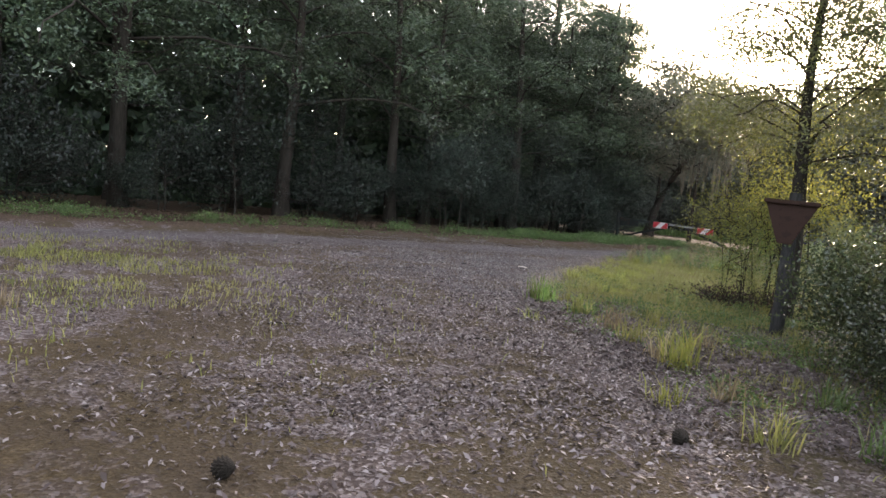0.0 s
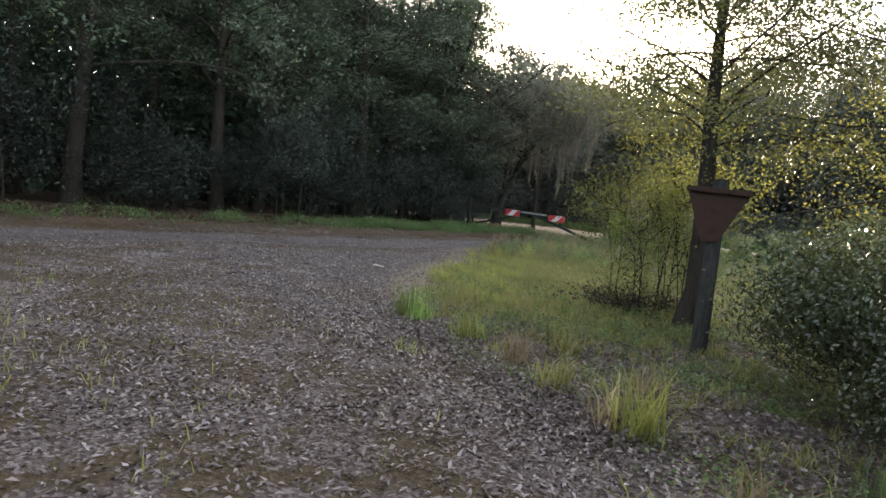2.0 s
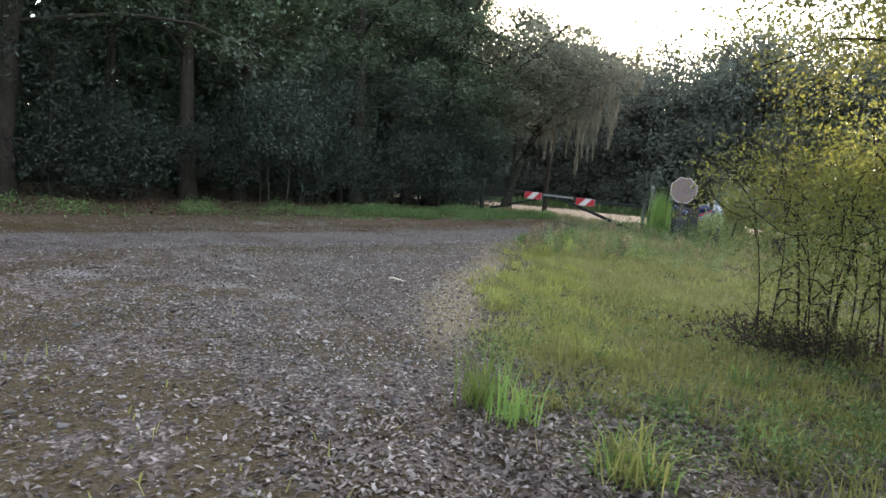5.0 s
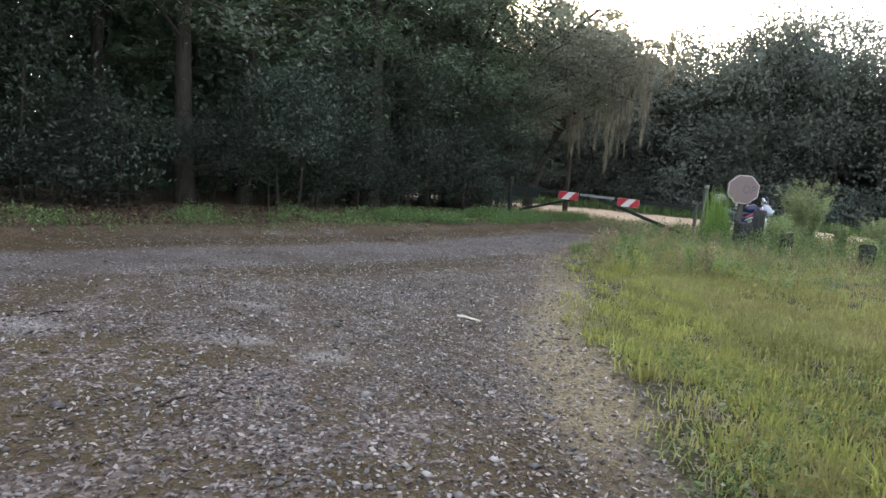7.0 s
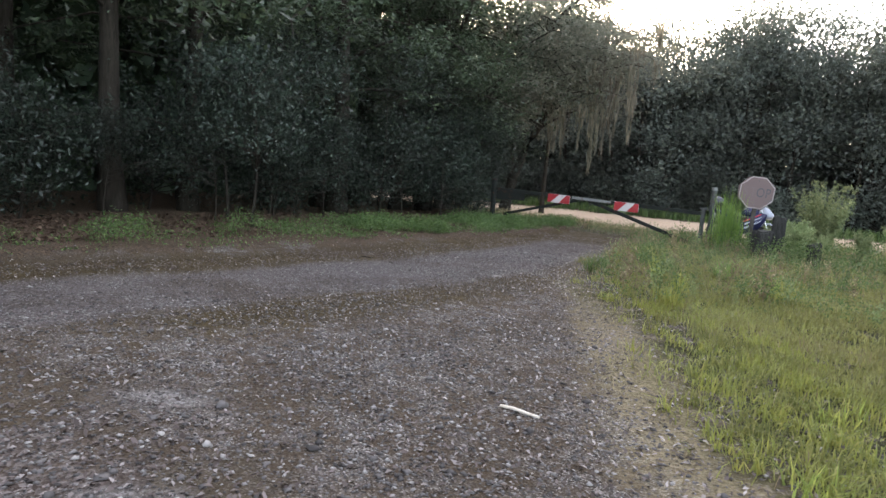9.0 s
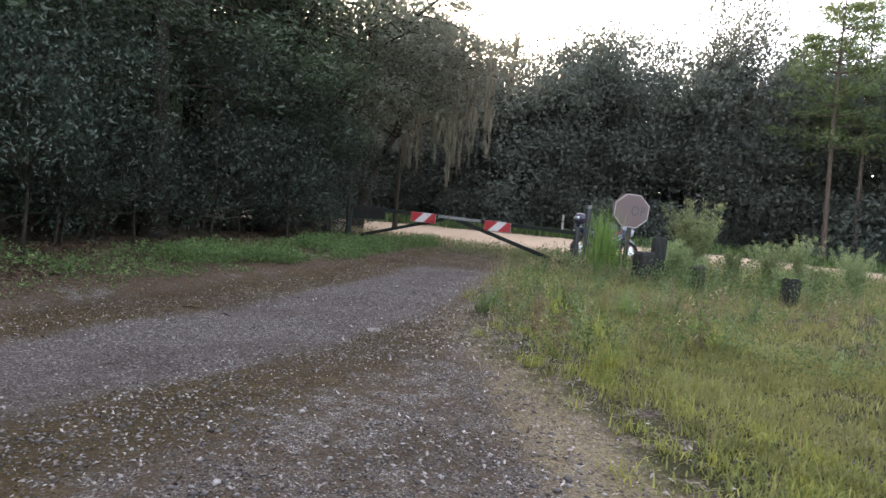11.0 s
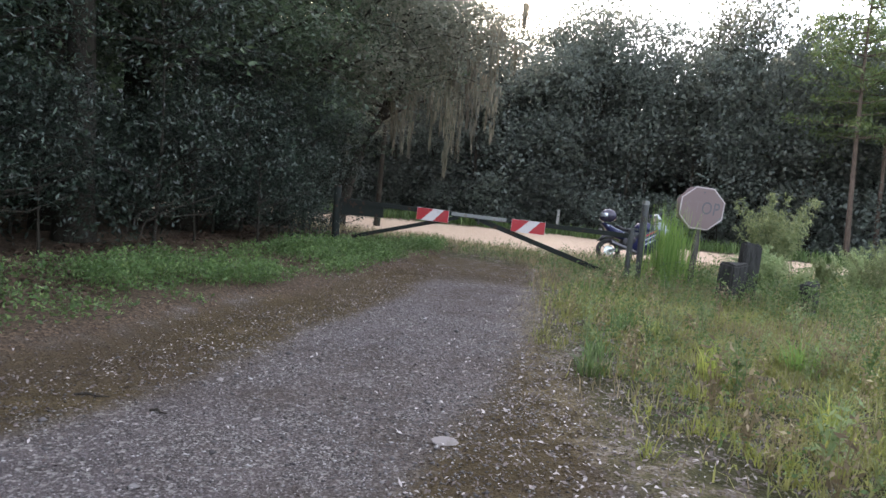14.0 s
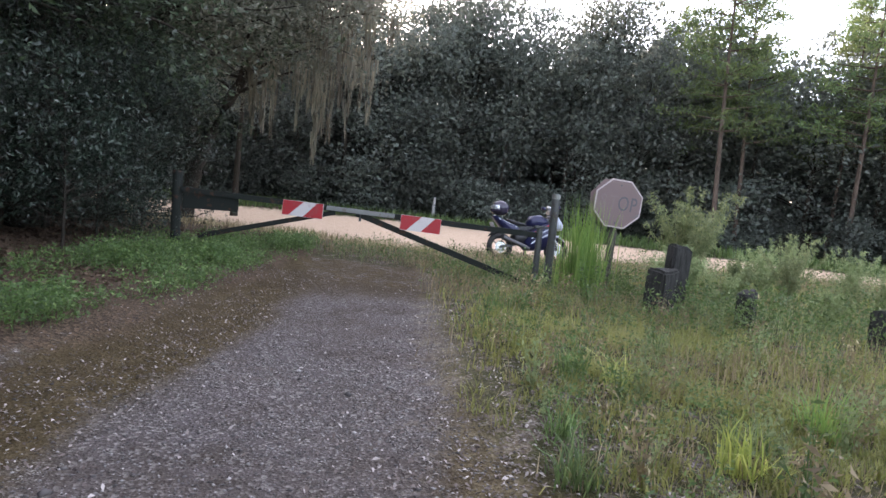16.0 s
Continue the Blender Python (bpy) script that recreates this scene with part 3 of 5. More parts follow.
def build_left_wood():
    """The dark wood along the verge: broad oaks, with shrubs filling the edge to the ground."""
    oaks = [plant("oak_tree", bough_tree("oak", 11 + i, h, 3.3, sp, 24, 12, 46, 0.125, tr, M["oak_leaf"], M["bark"], (0.5 * i - 0.5, 0.3), 0.42, 2.3), place(x, y, 40 * i),
                  "tall dark green oak with dense leaves at the forest edge", "tree", "trees of the dark wood")
            for i, (h, sp, tr, x, y) in enumerate(((11.5, 4.5, 0.22, -16.9, 10.0), (13.0, 4.9, 0.24, -15.6, 14.6), (10.5, 4.2, 0.19, -13.9, 20.3), (12.0, 4.6, 0.20, -19.4, 3.0)))]
    r = np.random.default_rng(5)
    rows = []
    for y in np.arange(-5, 34, 3.3):
        rows.append((wood_x(y) - 2.2 + r.uniform(-0.5, 0.5), y + r.uniform(-0.8, 0.8)))
    for y in np.arange(-6, 40, 3.6):
        rows.append((wood_x(y) - 5.4 + r.uniform(-0.8, 0.8), y + r.uniform(-1, 1)))
    for i, (x, y) in enumerate(rows):
        if min(math.hypot(x - o.location.x, y - o.location.y) for o in oaks) < 1.5:
            continue
        copy_thing(oaks[i % 4], place(x, y, r.uniform(0, 360), r.uniform(0.85, 1.15), r.uniform(0.85, 1.2)))
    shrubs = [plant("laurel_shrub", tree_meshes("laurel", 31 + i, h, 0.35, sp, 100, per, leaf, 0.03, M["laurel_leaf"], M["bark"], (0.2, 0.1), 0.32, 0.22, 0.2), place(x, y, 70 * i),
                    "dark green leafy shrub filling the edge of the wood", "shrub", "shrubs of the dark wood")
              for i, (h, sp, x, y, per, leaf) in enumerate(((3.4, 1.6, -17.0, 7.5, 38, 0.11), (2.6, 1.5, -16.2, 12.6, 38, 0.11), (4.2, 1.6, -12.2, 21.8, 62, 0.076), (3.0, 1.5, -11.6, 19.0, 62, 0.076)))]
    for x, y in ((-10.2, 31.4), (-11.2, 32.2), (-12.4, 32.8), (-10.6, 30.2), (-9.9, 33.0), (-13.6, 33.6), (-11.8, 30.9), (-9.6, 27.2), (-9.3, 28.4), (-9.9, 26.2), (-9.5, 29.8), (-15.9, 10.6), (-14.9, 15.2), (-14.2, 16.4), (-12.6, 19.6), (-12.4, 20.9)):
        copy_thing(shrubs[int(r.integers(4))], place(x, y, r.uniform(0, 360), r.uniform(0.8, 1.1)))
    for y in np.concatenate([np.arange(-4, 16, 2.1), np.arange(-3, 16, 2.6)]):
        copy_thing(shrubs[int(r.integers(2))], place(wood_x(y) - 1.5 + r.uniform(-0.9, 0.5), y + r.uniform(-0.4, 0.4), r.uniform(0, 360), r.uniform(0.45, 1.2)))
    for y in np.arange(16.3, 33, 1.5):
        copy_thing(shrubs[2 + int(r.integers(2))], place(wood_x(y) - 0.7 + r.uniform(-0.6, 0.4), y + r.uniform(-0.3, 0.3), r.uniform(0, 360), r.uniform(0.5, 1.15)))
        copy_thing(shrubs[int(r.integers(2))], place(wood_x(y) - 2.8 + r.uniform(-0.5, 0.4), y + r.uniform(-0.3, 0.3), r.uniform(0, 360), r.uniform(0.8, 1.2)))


def build_far_wood():
    """The trees across the sand road."""
    far = [plant("broadleaf_tree", tree_meshes("far_broadleaf", 51 + i, h, 1.2, sp, 170, 34, 0.2, 0.14, M["hazed_leaf"], M["bark"], (0.3, 0), 0.55, 0.5), place(x, y, 60 * i),
                 "dense broadleaf tree with haze-paled grey-green leaves across the sand road", "tree", "trees across the sand road")
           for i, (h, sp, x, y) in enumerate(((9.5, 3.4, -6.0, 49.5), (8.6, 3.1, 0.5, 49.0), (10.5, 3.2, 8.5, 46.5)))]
    r = np.random.default_rng(9)
    line = [(-26, 50), (-16, 50), (-7, 50), (1, 49.5), (9, 46), (16, 41), (23, 35), (31, 27), (38, 16), (44, 2)]
    for row, (off, tall, gap) in enumerate(((0.0, 1.04, 2.9), (4.0, 1.20, 4.0))):
        for (x0, y0), (x1, y1) in zip(line, line[1:]):
            n = max(1, round(math.hypot(x1 - x0, y1 - y0) / gap))
            for j in range(n):
                k = (j + 0.5) / n
                nx, ny = (y0 - y1), (x1 - x0)
                q = math.hypot(nx, ny)
                x, y = x0 + (x1 - x0) * k + nx / q * off + r.uniform(-0.7, 0.7), y0 + (y1 - y0) * k + ny / q * off + r.uniform(-0.7, 0.7)
                copy_thing(far[int(r.integers(3))], place(x, y, r.uniform(0, 360), tall * r.uniform(0.85, 1.15), tall * r.uniform(0.85, 1.1) * (1.0 if x < 11 else 0.88)))
    for x, y, t, sz in ((8.3, 46.9, 40, 1.34), (10.2, 46.4, 150, 1.28), (-1.8, 50.2, 210, 1.2), (3.0, 49.6, 300, 1.22)):
        copy_thing(far[2], place(x, y, t, 1.05, sz))


def build_far_shrubs():
    far = [plant("roadside_shrub", tree_meshes("far_shrub", 61 + i, h, 0.4, sp, 90, 18, 0.2, 0.04, M["hazed_leaf"], M["bark"], (0.1, 0.1), 0.5, 0.35, 0.2), place(x, y, 60 * i),
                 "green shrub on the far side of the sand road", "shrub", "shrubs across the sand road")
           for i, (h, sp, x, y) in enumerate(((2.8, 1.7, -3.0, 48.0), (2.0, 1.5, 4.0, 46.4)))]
    r = np.random.default_rng(19)
    line = [(-22, 48.5), (-12, 48), (-3, 48), (4, 46), (10, 43), (16, 38), (22, 32), (30, 23)]
    for (x0, y0), (x1, y1) in zip(line, line[1:]):
        n = round(math.hypot(x1 - x0, y1 - y0) / 1.5)
        for j in range(n):
            k = (j + 0.5) / n
            copy_thing(far[j % 2], place(x0 + (x1 - x0) * k + r.uniform(-0.6, 0.9), y0 + (y1 - y0) * k + r.uniform(-0.4, 1.2), r.uniform(0, 360), r.uniform(0.7, 1.3)))
    tall = plant("open_tree", tree_meshes("open_tree", 66, 12.5, 6.5, 2.6, 70, 40, 0.2, 0.13, M["hazed_leaf"], M["bark"], (0.3, 0.2), 0.5, 0.42, 5.0), place(1.5, 51.0), "tall thin tree with an open crown above the rest", "tree", "tall open trees")
    for x, y, s, sz in ((6.0, 49.0, 1.0, 1.06), (9.5, 47.5, 1.0, 1.0), (-3.5, 52.0, 0.9, 0.9), (13.5, 45.5, 1.1, 1.05), (20.5, 41.5, 1.1, 1.0), (26, 36, 1.2, 1.1), (3.6, 50.2, 1.25, 1.08), (-1.2, 51.6, 1.2, 1.0), (-6.5, 52.5, 1.2, 0.95), (-9.4, 36.0, 0.95, 0.88), (-8.2, 40.0, 0.9, 0.9)):
        copy_thing(tall, place(x, y, 47 * x, s, sz))


def deep_wood(name, seed, at, n, size, top, mat, label):
    """The depth of a wood that no single tree can be told from: loose leaf masses and stems."""
    r = np.random.default_rng(seed)
    k, w, h = r.uniform(0, 1, n), r.uniform(0, 1, n), r.uniform(0, 1, n)
    p = np.array([at(a, b) for a, b in zip(k, w)])
    tops = top + 0.16 * top * np.sin(k * 37 + 3 * w) + 0.09 * top * np.sin(k * 91)
    v, f = leaves(r, np.stack([p[:, 0], p[:, 1], 0.2 + h ** 1.25 * tops], 1), size, 0.75)
    tagged(new(name, mesh_of(name, v, f, mat)), label, "woods", kind="stuff")


def build_depths():
    line = np.array([(-30, 55), (-16, 55), (-7, 55), (1, 54.5), (9, 51), (17, 46), (26, 40), (36, 30), (44, 16), (50, 2)], float)

    def far_at(k, w):
        q = k * (len(line) - 1.001)
        i = int(q)
        p = line[i] + (line[i + 1] - line[i]) * (q - i)
        return p + np.array([0.55, 0.83]) * w * 6

    deep_wood("far_woods", 21, far_at, 105000, 0.58, 9.4, M["hazed_leaf"], "dense dark wood behind the sand road")
    # unseen leaf mass, added behind the walk to weaken the light from there
    back = np.array([(-34, -12), (-16, -17), (2, -16), (15, -13), (21, -2), (24, 8), (30, 14)], float)

    def back_at(k, w):
        q = k * (len(back) - 1.001)
        i = int(q)
        return back[i] + (back[i + 1] - back[i]) * (q - i) + np.array([0.4, -0.9]) * w * 5

    deep_wood("rear_woods", 23, back_at, 10000, 0.9, 6.0, M["oak_leaf"], "unseen leaf mass added behind the walk to cut the fill light")
    deep_wood("deep_woods", 22, lambda k, w: (float(wood_x(-12 + 62 * k)) - 7.5 - 6 * w, -12 + 62 * k), 66000, 0.6, 11.5, M["oak_leaf"], "dark depth of the wood behind its edge")


def pine_meshes(seed, height, trunk_r):
    """A tall thin pine: level whorls of boughs with needle sprays, bare below."""
    r = np.random.default_rng(seed)
    k = np.linspace(0, 1, 10)
    stem = np.stack([0.25 * np.sin(2 * k + seed), 0.2 * np.sin(1.7 * k), k * height - 0.15], 1)
    woods, cen = [tube(stem, trunk_r * (1 - 0.85 * k), 8)], []
    for z in np.arange(height * 0.38, height * 0.98, height * 0.035):
        for _ in range(int(r.integers(2, 5))):
            a, ln = r.uniform(0, 2 * np.pi), (height - z) * r.uniform(0.18, 0.34) + 0.45
            s = np.linspace(0, 1, 4)[:, None]
            p0 = np.array([np.interp(z, stem[:, 2], stem[:, 0]), np.interp(z, stem[:, 2], stem[:, 1]), z])
            line = p0 + np.array([[math.cos(a) * ln, math.sin(a) * ln, 0.18 * ln]]) * s
            woods.append(tube(line, 0.03 * (1 - 0.8 * s[:, 0]), 4))
            for q in (0.45, 0.65, 0.85, 1.0):
                cen.append(np.repeat(p0[None] + np.array([[math.cos(a) * ln, math.sin(a) * ln, 0.18 * ln]]) * q, 26, 0) + r.normal(size=(26, 3)) * np.array([0.28, 0.28, 0.11]))
    wv, wf = weld(woods)
    lv, lf = leaves(r, np.concatenate(cen), 0.26, 0.22, -0.2, 0.05)
    return mesh_of("pine_trunk", wv, wf, M["pine_bark"], True), mesh_of("pine_crown", lv, lf, M["pine_needle"])


def build_pines():
    a = plant("pine_tree", pine_meshes(3, 13.5, 0.12), place(11.0, 39.0, 0), "tall thin pine with light green level boughs", "tree", "pines behind the sand road")
    b = plant("pine_tree", pine_meshes(8, 13.0, 0.11), place(12.9, 40.2, 0), "tall thin pine with light green level boughs", "tree", "pines behind the sand road")
    for src, x, y, t, s in ((a, 16.6, 37.6, 100, 0.98), (b, 19.6, 36.0, 200, 1.06), (b, 12.4, 44.6, 30, 0.9), (a, 24.5, 31.5, 250, 0.95), (b, 18.0, 39.6, 140, 0.9)):
        copy_thing(src, place(x, y, t, s))


def build_gate_corner():
    """Trunks and hung branches where the dark wood ends at the gate."""
    main = plant("moss_oak", bough_tree("moss_oak", 71, 8.4, 3.3, 3.8, 38, 11, 44, 0.115, 0.22, M["lit_mossy_leaf"], M["bark"], (4.4, 0.8), 0.42, 2.6), place(-10.9, 33.0),
                 "spreading oak hung with moss beside the sand road, its grey leaves paled for backlight and haze", "tree", "oaks hung with moss")
    copy_thing(main, place(-11.3, 31.6, -14, 1.04))
    copy_thing(main, place(-9.4, 34.4, 9, 1.06))
    r = np.random.default_rng(4)
    oak = plant("corner_oak", bough_tree("corner_oak", 73, 12.0, 2.6, 3.2, 40, 12, 52, 0.105, 0.27, M["oak_leaf"], M["bark"], (0.7, 0.4), 0.42, 1.7, 0.7), place(-11.0, 28.6, 10), "dark oak with a forked trunk at the corner of the wood", "tree", "corner oaks")
    for x, y, s, t in ((-11.2, 31.4, 1.0, 220), (-13.2, 25.4, 1.0, 150), (-12.6, 34.5, 1.15, 80), (-13.9, 30.0, 1.15, 300)):
        copy_thing(oak, place(x, y, t, s))
    tassels = [(-6.05, 33.4, 4.4, 2.05, 150), (-6.55, 33.5, 4.4, 2.9, 90)]
    for _ in range(15):
        z1 = r.uniform(3.2, 6.8)
        tassels.append((r.uniform(-9.0, -3.6), r.uniform(33.2, 36.4), z1 + r.uniform(0.5, 1.3), z1, 60))
    for _ in range(24):
        z1 = r.uniform(2.5, 5.2)
        tassels.append((r.uniform(-8.2, -4.6), r.uniform(32.6, 35.0), z1 + r.uniform(0.9, 2.0), z1, 46))
    for x, y, z0, z1, n in tassels:
        k = r.uniform(0, 1, n) ** 1.2
        wide = 0.10 * (1 - k) ** 1.5 + 0.025
        root = np.stack([x + r.normal(size=n) * wide, y + r.normal(size=n) * wide, -(z0 + (z1 - z0) * k + 0.25)], 1)
        v, f = blades(r, root, 0.5, 0.04, 0.1)
        v[:, 2] *= -1
        tagged(new("spanish_moss", mesh_of("spanish_moss", v, f, M["moss_strand"])), "hanging tassel of pale grey moss under an oak limb", "moss", "moss tassels")


build_left_wood()
build_far_wood()
build_far_shrubs()
build_pines()
build_depths()
build_gate_corner()


def build_sign_tree():
    """The single tree beside the trapezoid sign, with its yellow-lit leaves."""
    m = bough_tree("sign_tree", 83, 6.2, 2.1, 2.2, 48, 11, 92, 0.046, 0.128, M["slim_leaf"], M["bark"], (0.38, 0.1), 0.5, 1.95, 0.0, 0.13, 0.7)
    plant("slim_tree", m, place(-1.0, 10.05), "slim dark-barked tree with thin yellow-green leaves", "tree")
    m2 = bough_tree("right_tree", 85, 7.0, 1.2, 2.5, 44, 11, 72, 0.042, 0.07, M["sunlit_tone_leaf"], M["bark"], (-0.3, 0.2), 0.5, 0.8, 0.0, 0.3, 0.7)
    plant("yellow_leaf_tree", m2, place(2.3, 9.4), "small tree with backlight put into its yellow-green leaves", "tree")
    m3 = bough_tree("right_laurel", 86, 8.0, 1.5, 2.6, 46, 11, 72, 0.045, 0.08, M["sapling_leaf"], M["bark"], (-0.2, -0.2), 0.45, 1.1, 0.0, 0.3, 0.7)
    plant("laurel_tree", m3, place(2.4, 7.1), "small green laurel tree over the bush", "tree")
    r = np.random.default_rng(6)
    saps = [tree_meshes("sapling", 90 + i, h, 0.45, 0.5, 36, 26, 0.042, 0.010, M["sapling_leaf"], M["bark"], (0.15, 0.05), 0.5, 0.2, 0.35, 9) for i, h in enumerate((2.2, 1.8, 2.6))]
    for i in range(18):
        a, q = r.uniform(0, 2 * np.pi), math.sqrt(r.uniform(0, 1))
        x, y = -1.45 + 0.62 * q * math.cos(a), 11.0 + 0.55 * q * math.sin(a)
        tall = r.uniform(0.75, 1.1) if i < 10 else r.uniform(0.22, 0.4)
        plant("sapling", saps[i % 3], place(x, y, r.uniform(0, 360), tall), "thin upright sapling with small yellow-green leaves", "sapling", "saplings beside the slim tree")
    # the lit tops of the thicket: same saplings, taller, in the sunlit leaf colour
    lit = tree_meshes("sunlit_sapling", 99, 3.3, 0.9, 0.75, 60, 40, 0.042, 0.02, M["sunlit_tone_leaf"], M["bark"], (0.2, 0.1), 0.5, 0.24, 0.7, 12)
    for x, y, t, s in ((-1.15, 11.3, 0, 1.0), (-0.75, 11.0, 120, 0.9), (-1.5, 11.5, 200, 0.85)):
        plant("sapling", lit, place(x, y, t, s), "taller sapling with sunlight put into its yellow-green leaves", "sapling", "saplings beside the slim tree")
    b1 = tree_meshes("bush", 95, 1.5, 0.3, 0.9, 140, 84, 0.046, 0.02, M["gloss_leaf"], M["bark"], (0, 0), 0.5, 0.20, 0.12)
    b2 = tree_meshes("bush", 96, 1.9, 0.35, 1.0, 140, 84, 0.046, 0.02, M["gloss_leaf"], M["bark"], (0, 0), 0.5, 0.22, 0.12)
    for m, x, y, t, s in ((b1, 0.75, 7.6, 0, 1.0), (b2, 1.3, 6.6, 60, 1.0), (b1, 1.0, 5.6, 130, 0.8), (b2, 2.0, 7.8, 200, 1.1), (b1, 2.1, 5.6, 300, 1.15), (b2, 0.9, 8.6, 260, 0.7), (b1, 0.62, 6.4, 20, 0.8), (b2, 0.95, 4.9, 90, 0.62), (b1, 1.6, 4.2, 150, 0.75), (b1, 0.2, 7.5, 45, 0.9), (b2, 0.22, 6.6, 110, 0.75), (b1, 0.4, 8.4, 170, 0.75), (b2, 0.5, 5.7, 210, 0.6)):
        plant("bush", m, place(x, y, t, s), "low bush of small shiny dark leaves", "bush", "bushes beside the sign")


build_sign_tree()


# ---- made things ----
def build_gate():
    """A low swing gate: top bar, two braces, two striped boards, a dark box plate at the hinge."""
    P2, U = Vector((-4.789, 25.798, 0)), Vector((-0.966, 0.258, 0))

    def at(s, z, off=0.0):
        return P2 + U * s + Vector((0.258, 0.966, 0)) * off + Vector((0, 0, z))

    def top(s):
        return 1.13 + 0.03 * s

    g = thing("barrier_gate", pose(*at(3.8, gz1(*at(3.8, 0).xy))), "closed dark green steel swing gate with two striped boards", "gate")
    inv = g.matrix_basis.inverted()

    def add(name, bm, mat, parent=None, label="", bevel=0.004):
        bm.transform(inv)
        return part(name, bm, mat, parent or g, label, bevel)

    add("top_bar", beam(at(3.75, top(3.75) - 0.045), at(-1.82, top(-1.82) - 0.045), 0.07, 0.085), M["gate_paint"])
    add("sleeve", beam(at(1.48, top(1.48) - 0.04, -0.006), at(0.42, top(0.42) - 0.04, -0.006), 0.085, 0.07), M["gate_grey"], label="pale grey steel sleeve")
    add("brace", beam(at(1.35, 1.07), at(3.45, 0.50), 0.055, 0.075), M["gate_paint"])
    add("brace", beam(at(1.02, 1.09), at(-1.80, 0.22), 0.055, 0.09), M["gate_paint"])
    add("hinge_plate", beam(at(3.72, 1.03, 0.01), at(2.86, 1.05, 0.01), 0.03, 0.24), M["gate_paint"], label="dark steel plate below the bar")
    lock = add("padlock", beam(at(0.97, 1.0, -0.04), at(0.93, 1.0, -0.04), 0.03, 0.055), M["dark_metal"], label="hanging padlock")
    add("chain", rod(at(0.95, 1.02, -0.04), at(0.95, 1.10, -0.04), 0.008), M["dark_metal"])
    for s0, s1 in ((2.16, 1.53), (0.32, -0.31)):
        z0, z1, w, h = (top(s0) + top(s1)) / 2 + 0.005, 0, s0 - s1, 0.235
        m = Matrix.Translation(at((s0 + s1) / 2, z0 - h / 2, -0.05)) @ Matrix.Rotation(math.atan2(-U.y, -U.x), 4, "Z") @ Matrix.Rotation(0.03, 4, "Y")
        board = add("striped_board", prism([(-w / 2, -h / 2), (w / 2, -h / 2), (w / 2, h / 2), (-w / 2, h / 2)], 0.012, m), M["panel_white"], label="red and white diagonally striped board", bevel=0.0)
        sl = 0.20
        for a, b in ((-0.02, 0.155), (0.46, 0.74)):
            left, right = -w / 2 + a * w, -w / 2 + b * w
            q = [(max(left, -w / 2 + 0.004), -h / 2 + 0.004), (right, -h / 2 + 0.004), (min(right + sl, w / 2 - 0.004), h / 2 - 0.004), (min(left + sl, w / 2 - 0.004), h / 2 - 0.004)]
            if a < 0:
                q = [(-w / 2 + 0.004, -h / 2 + 0.004), (-w / 2 + 0.10, -h / 2 + 0.004), (-w / 2 + 0.12 + sl, h / 2 - 0.004), (-w / 2 + 0.004, h / 2 - 0.004)]
            else:
                q = [(w / 2 - 0.30, -h / 2 + 0.004), (w / 2 - 0.004, -h / 2 + 0.004), (w / 2 - 0.004, h / 2 - 0.004), (w / 2 - 0.30 + sl, h / 2 - 0.004)]
            add("stripe", prism(q, 0.002, m @ Matrix.Translation((0, -0.009, 0))), M["panel_red"], board, "red reflective stripe", 0.0)
    for name, s, off, h, r1, lab in (("gate_post", 3.82, 0.05, 1.36, 0.075, "dark steel hinge post of the gate"),):
        x, y = at(s, 0, off).xy
        p = thing(name, place(x, y, 0, 1, 1, 0.1), lab, "post")
        part("pole", rod((0, 0, 0), (-0.02, 0, h), r1, r1, 14), M["gate_paint"], p, bevel=0.008)
        part("cap", rod((-0.02, 0, h), (-0.02, 0, h + 0.03), r1 + 0.012, r1, 14), M["gate_paint"], p)
    x, y = at(-1.86, 0).xy
    p = thing("latch_post", place(x, y, 0, 1, 1, 0.1), "short rusty steel latch post at the gate's end", "post")
    part("pole", rod((0, 0, 0), (0.0, 0, 1.12), 0.05, 0.05, 12), M["steel_pole"], p)
    part("catch_plate", box(0.24, 0.09, 0.035, (0.02, 0, 1.13)), M["steel_pole"], p, bevel=0.006)
    x, y = at(-2.06, 0).xy
    p = thing("pipe_post", place(x, y, 0, 1, 1, 0.1), "tall round steel pipe post with a cap", "post")
    part("pipe", rod((0, 0, 0), (0.0, 0, 1.58), 0.062, 0.062, 16), M["steel_pole"], p)
    part("cap", rod((0, 0, 1.58), (0.0, 0, 1.66), 0.072, 0.068, 16), M["gate_grey"], p, "pale grey cap", 0.01)


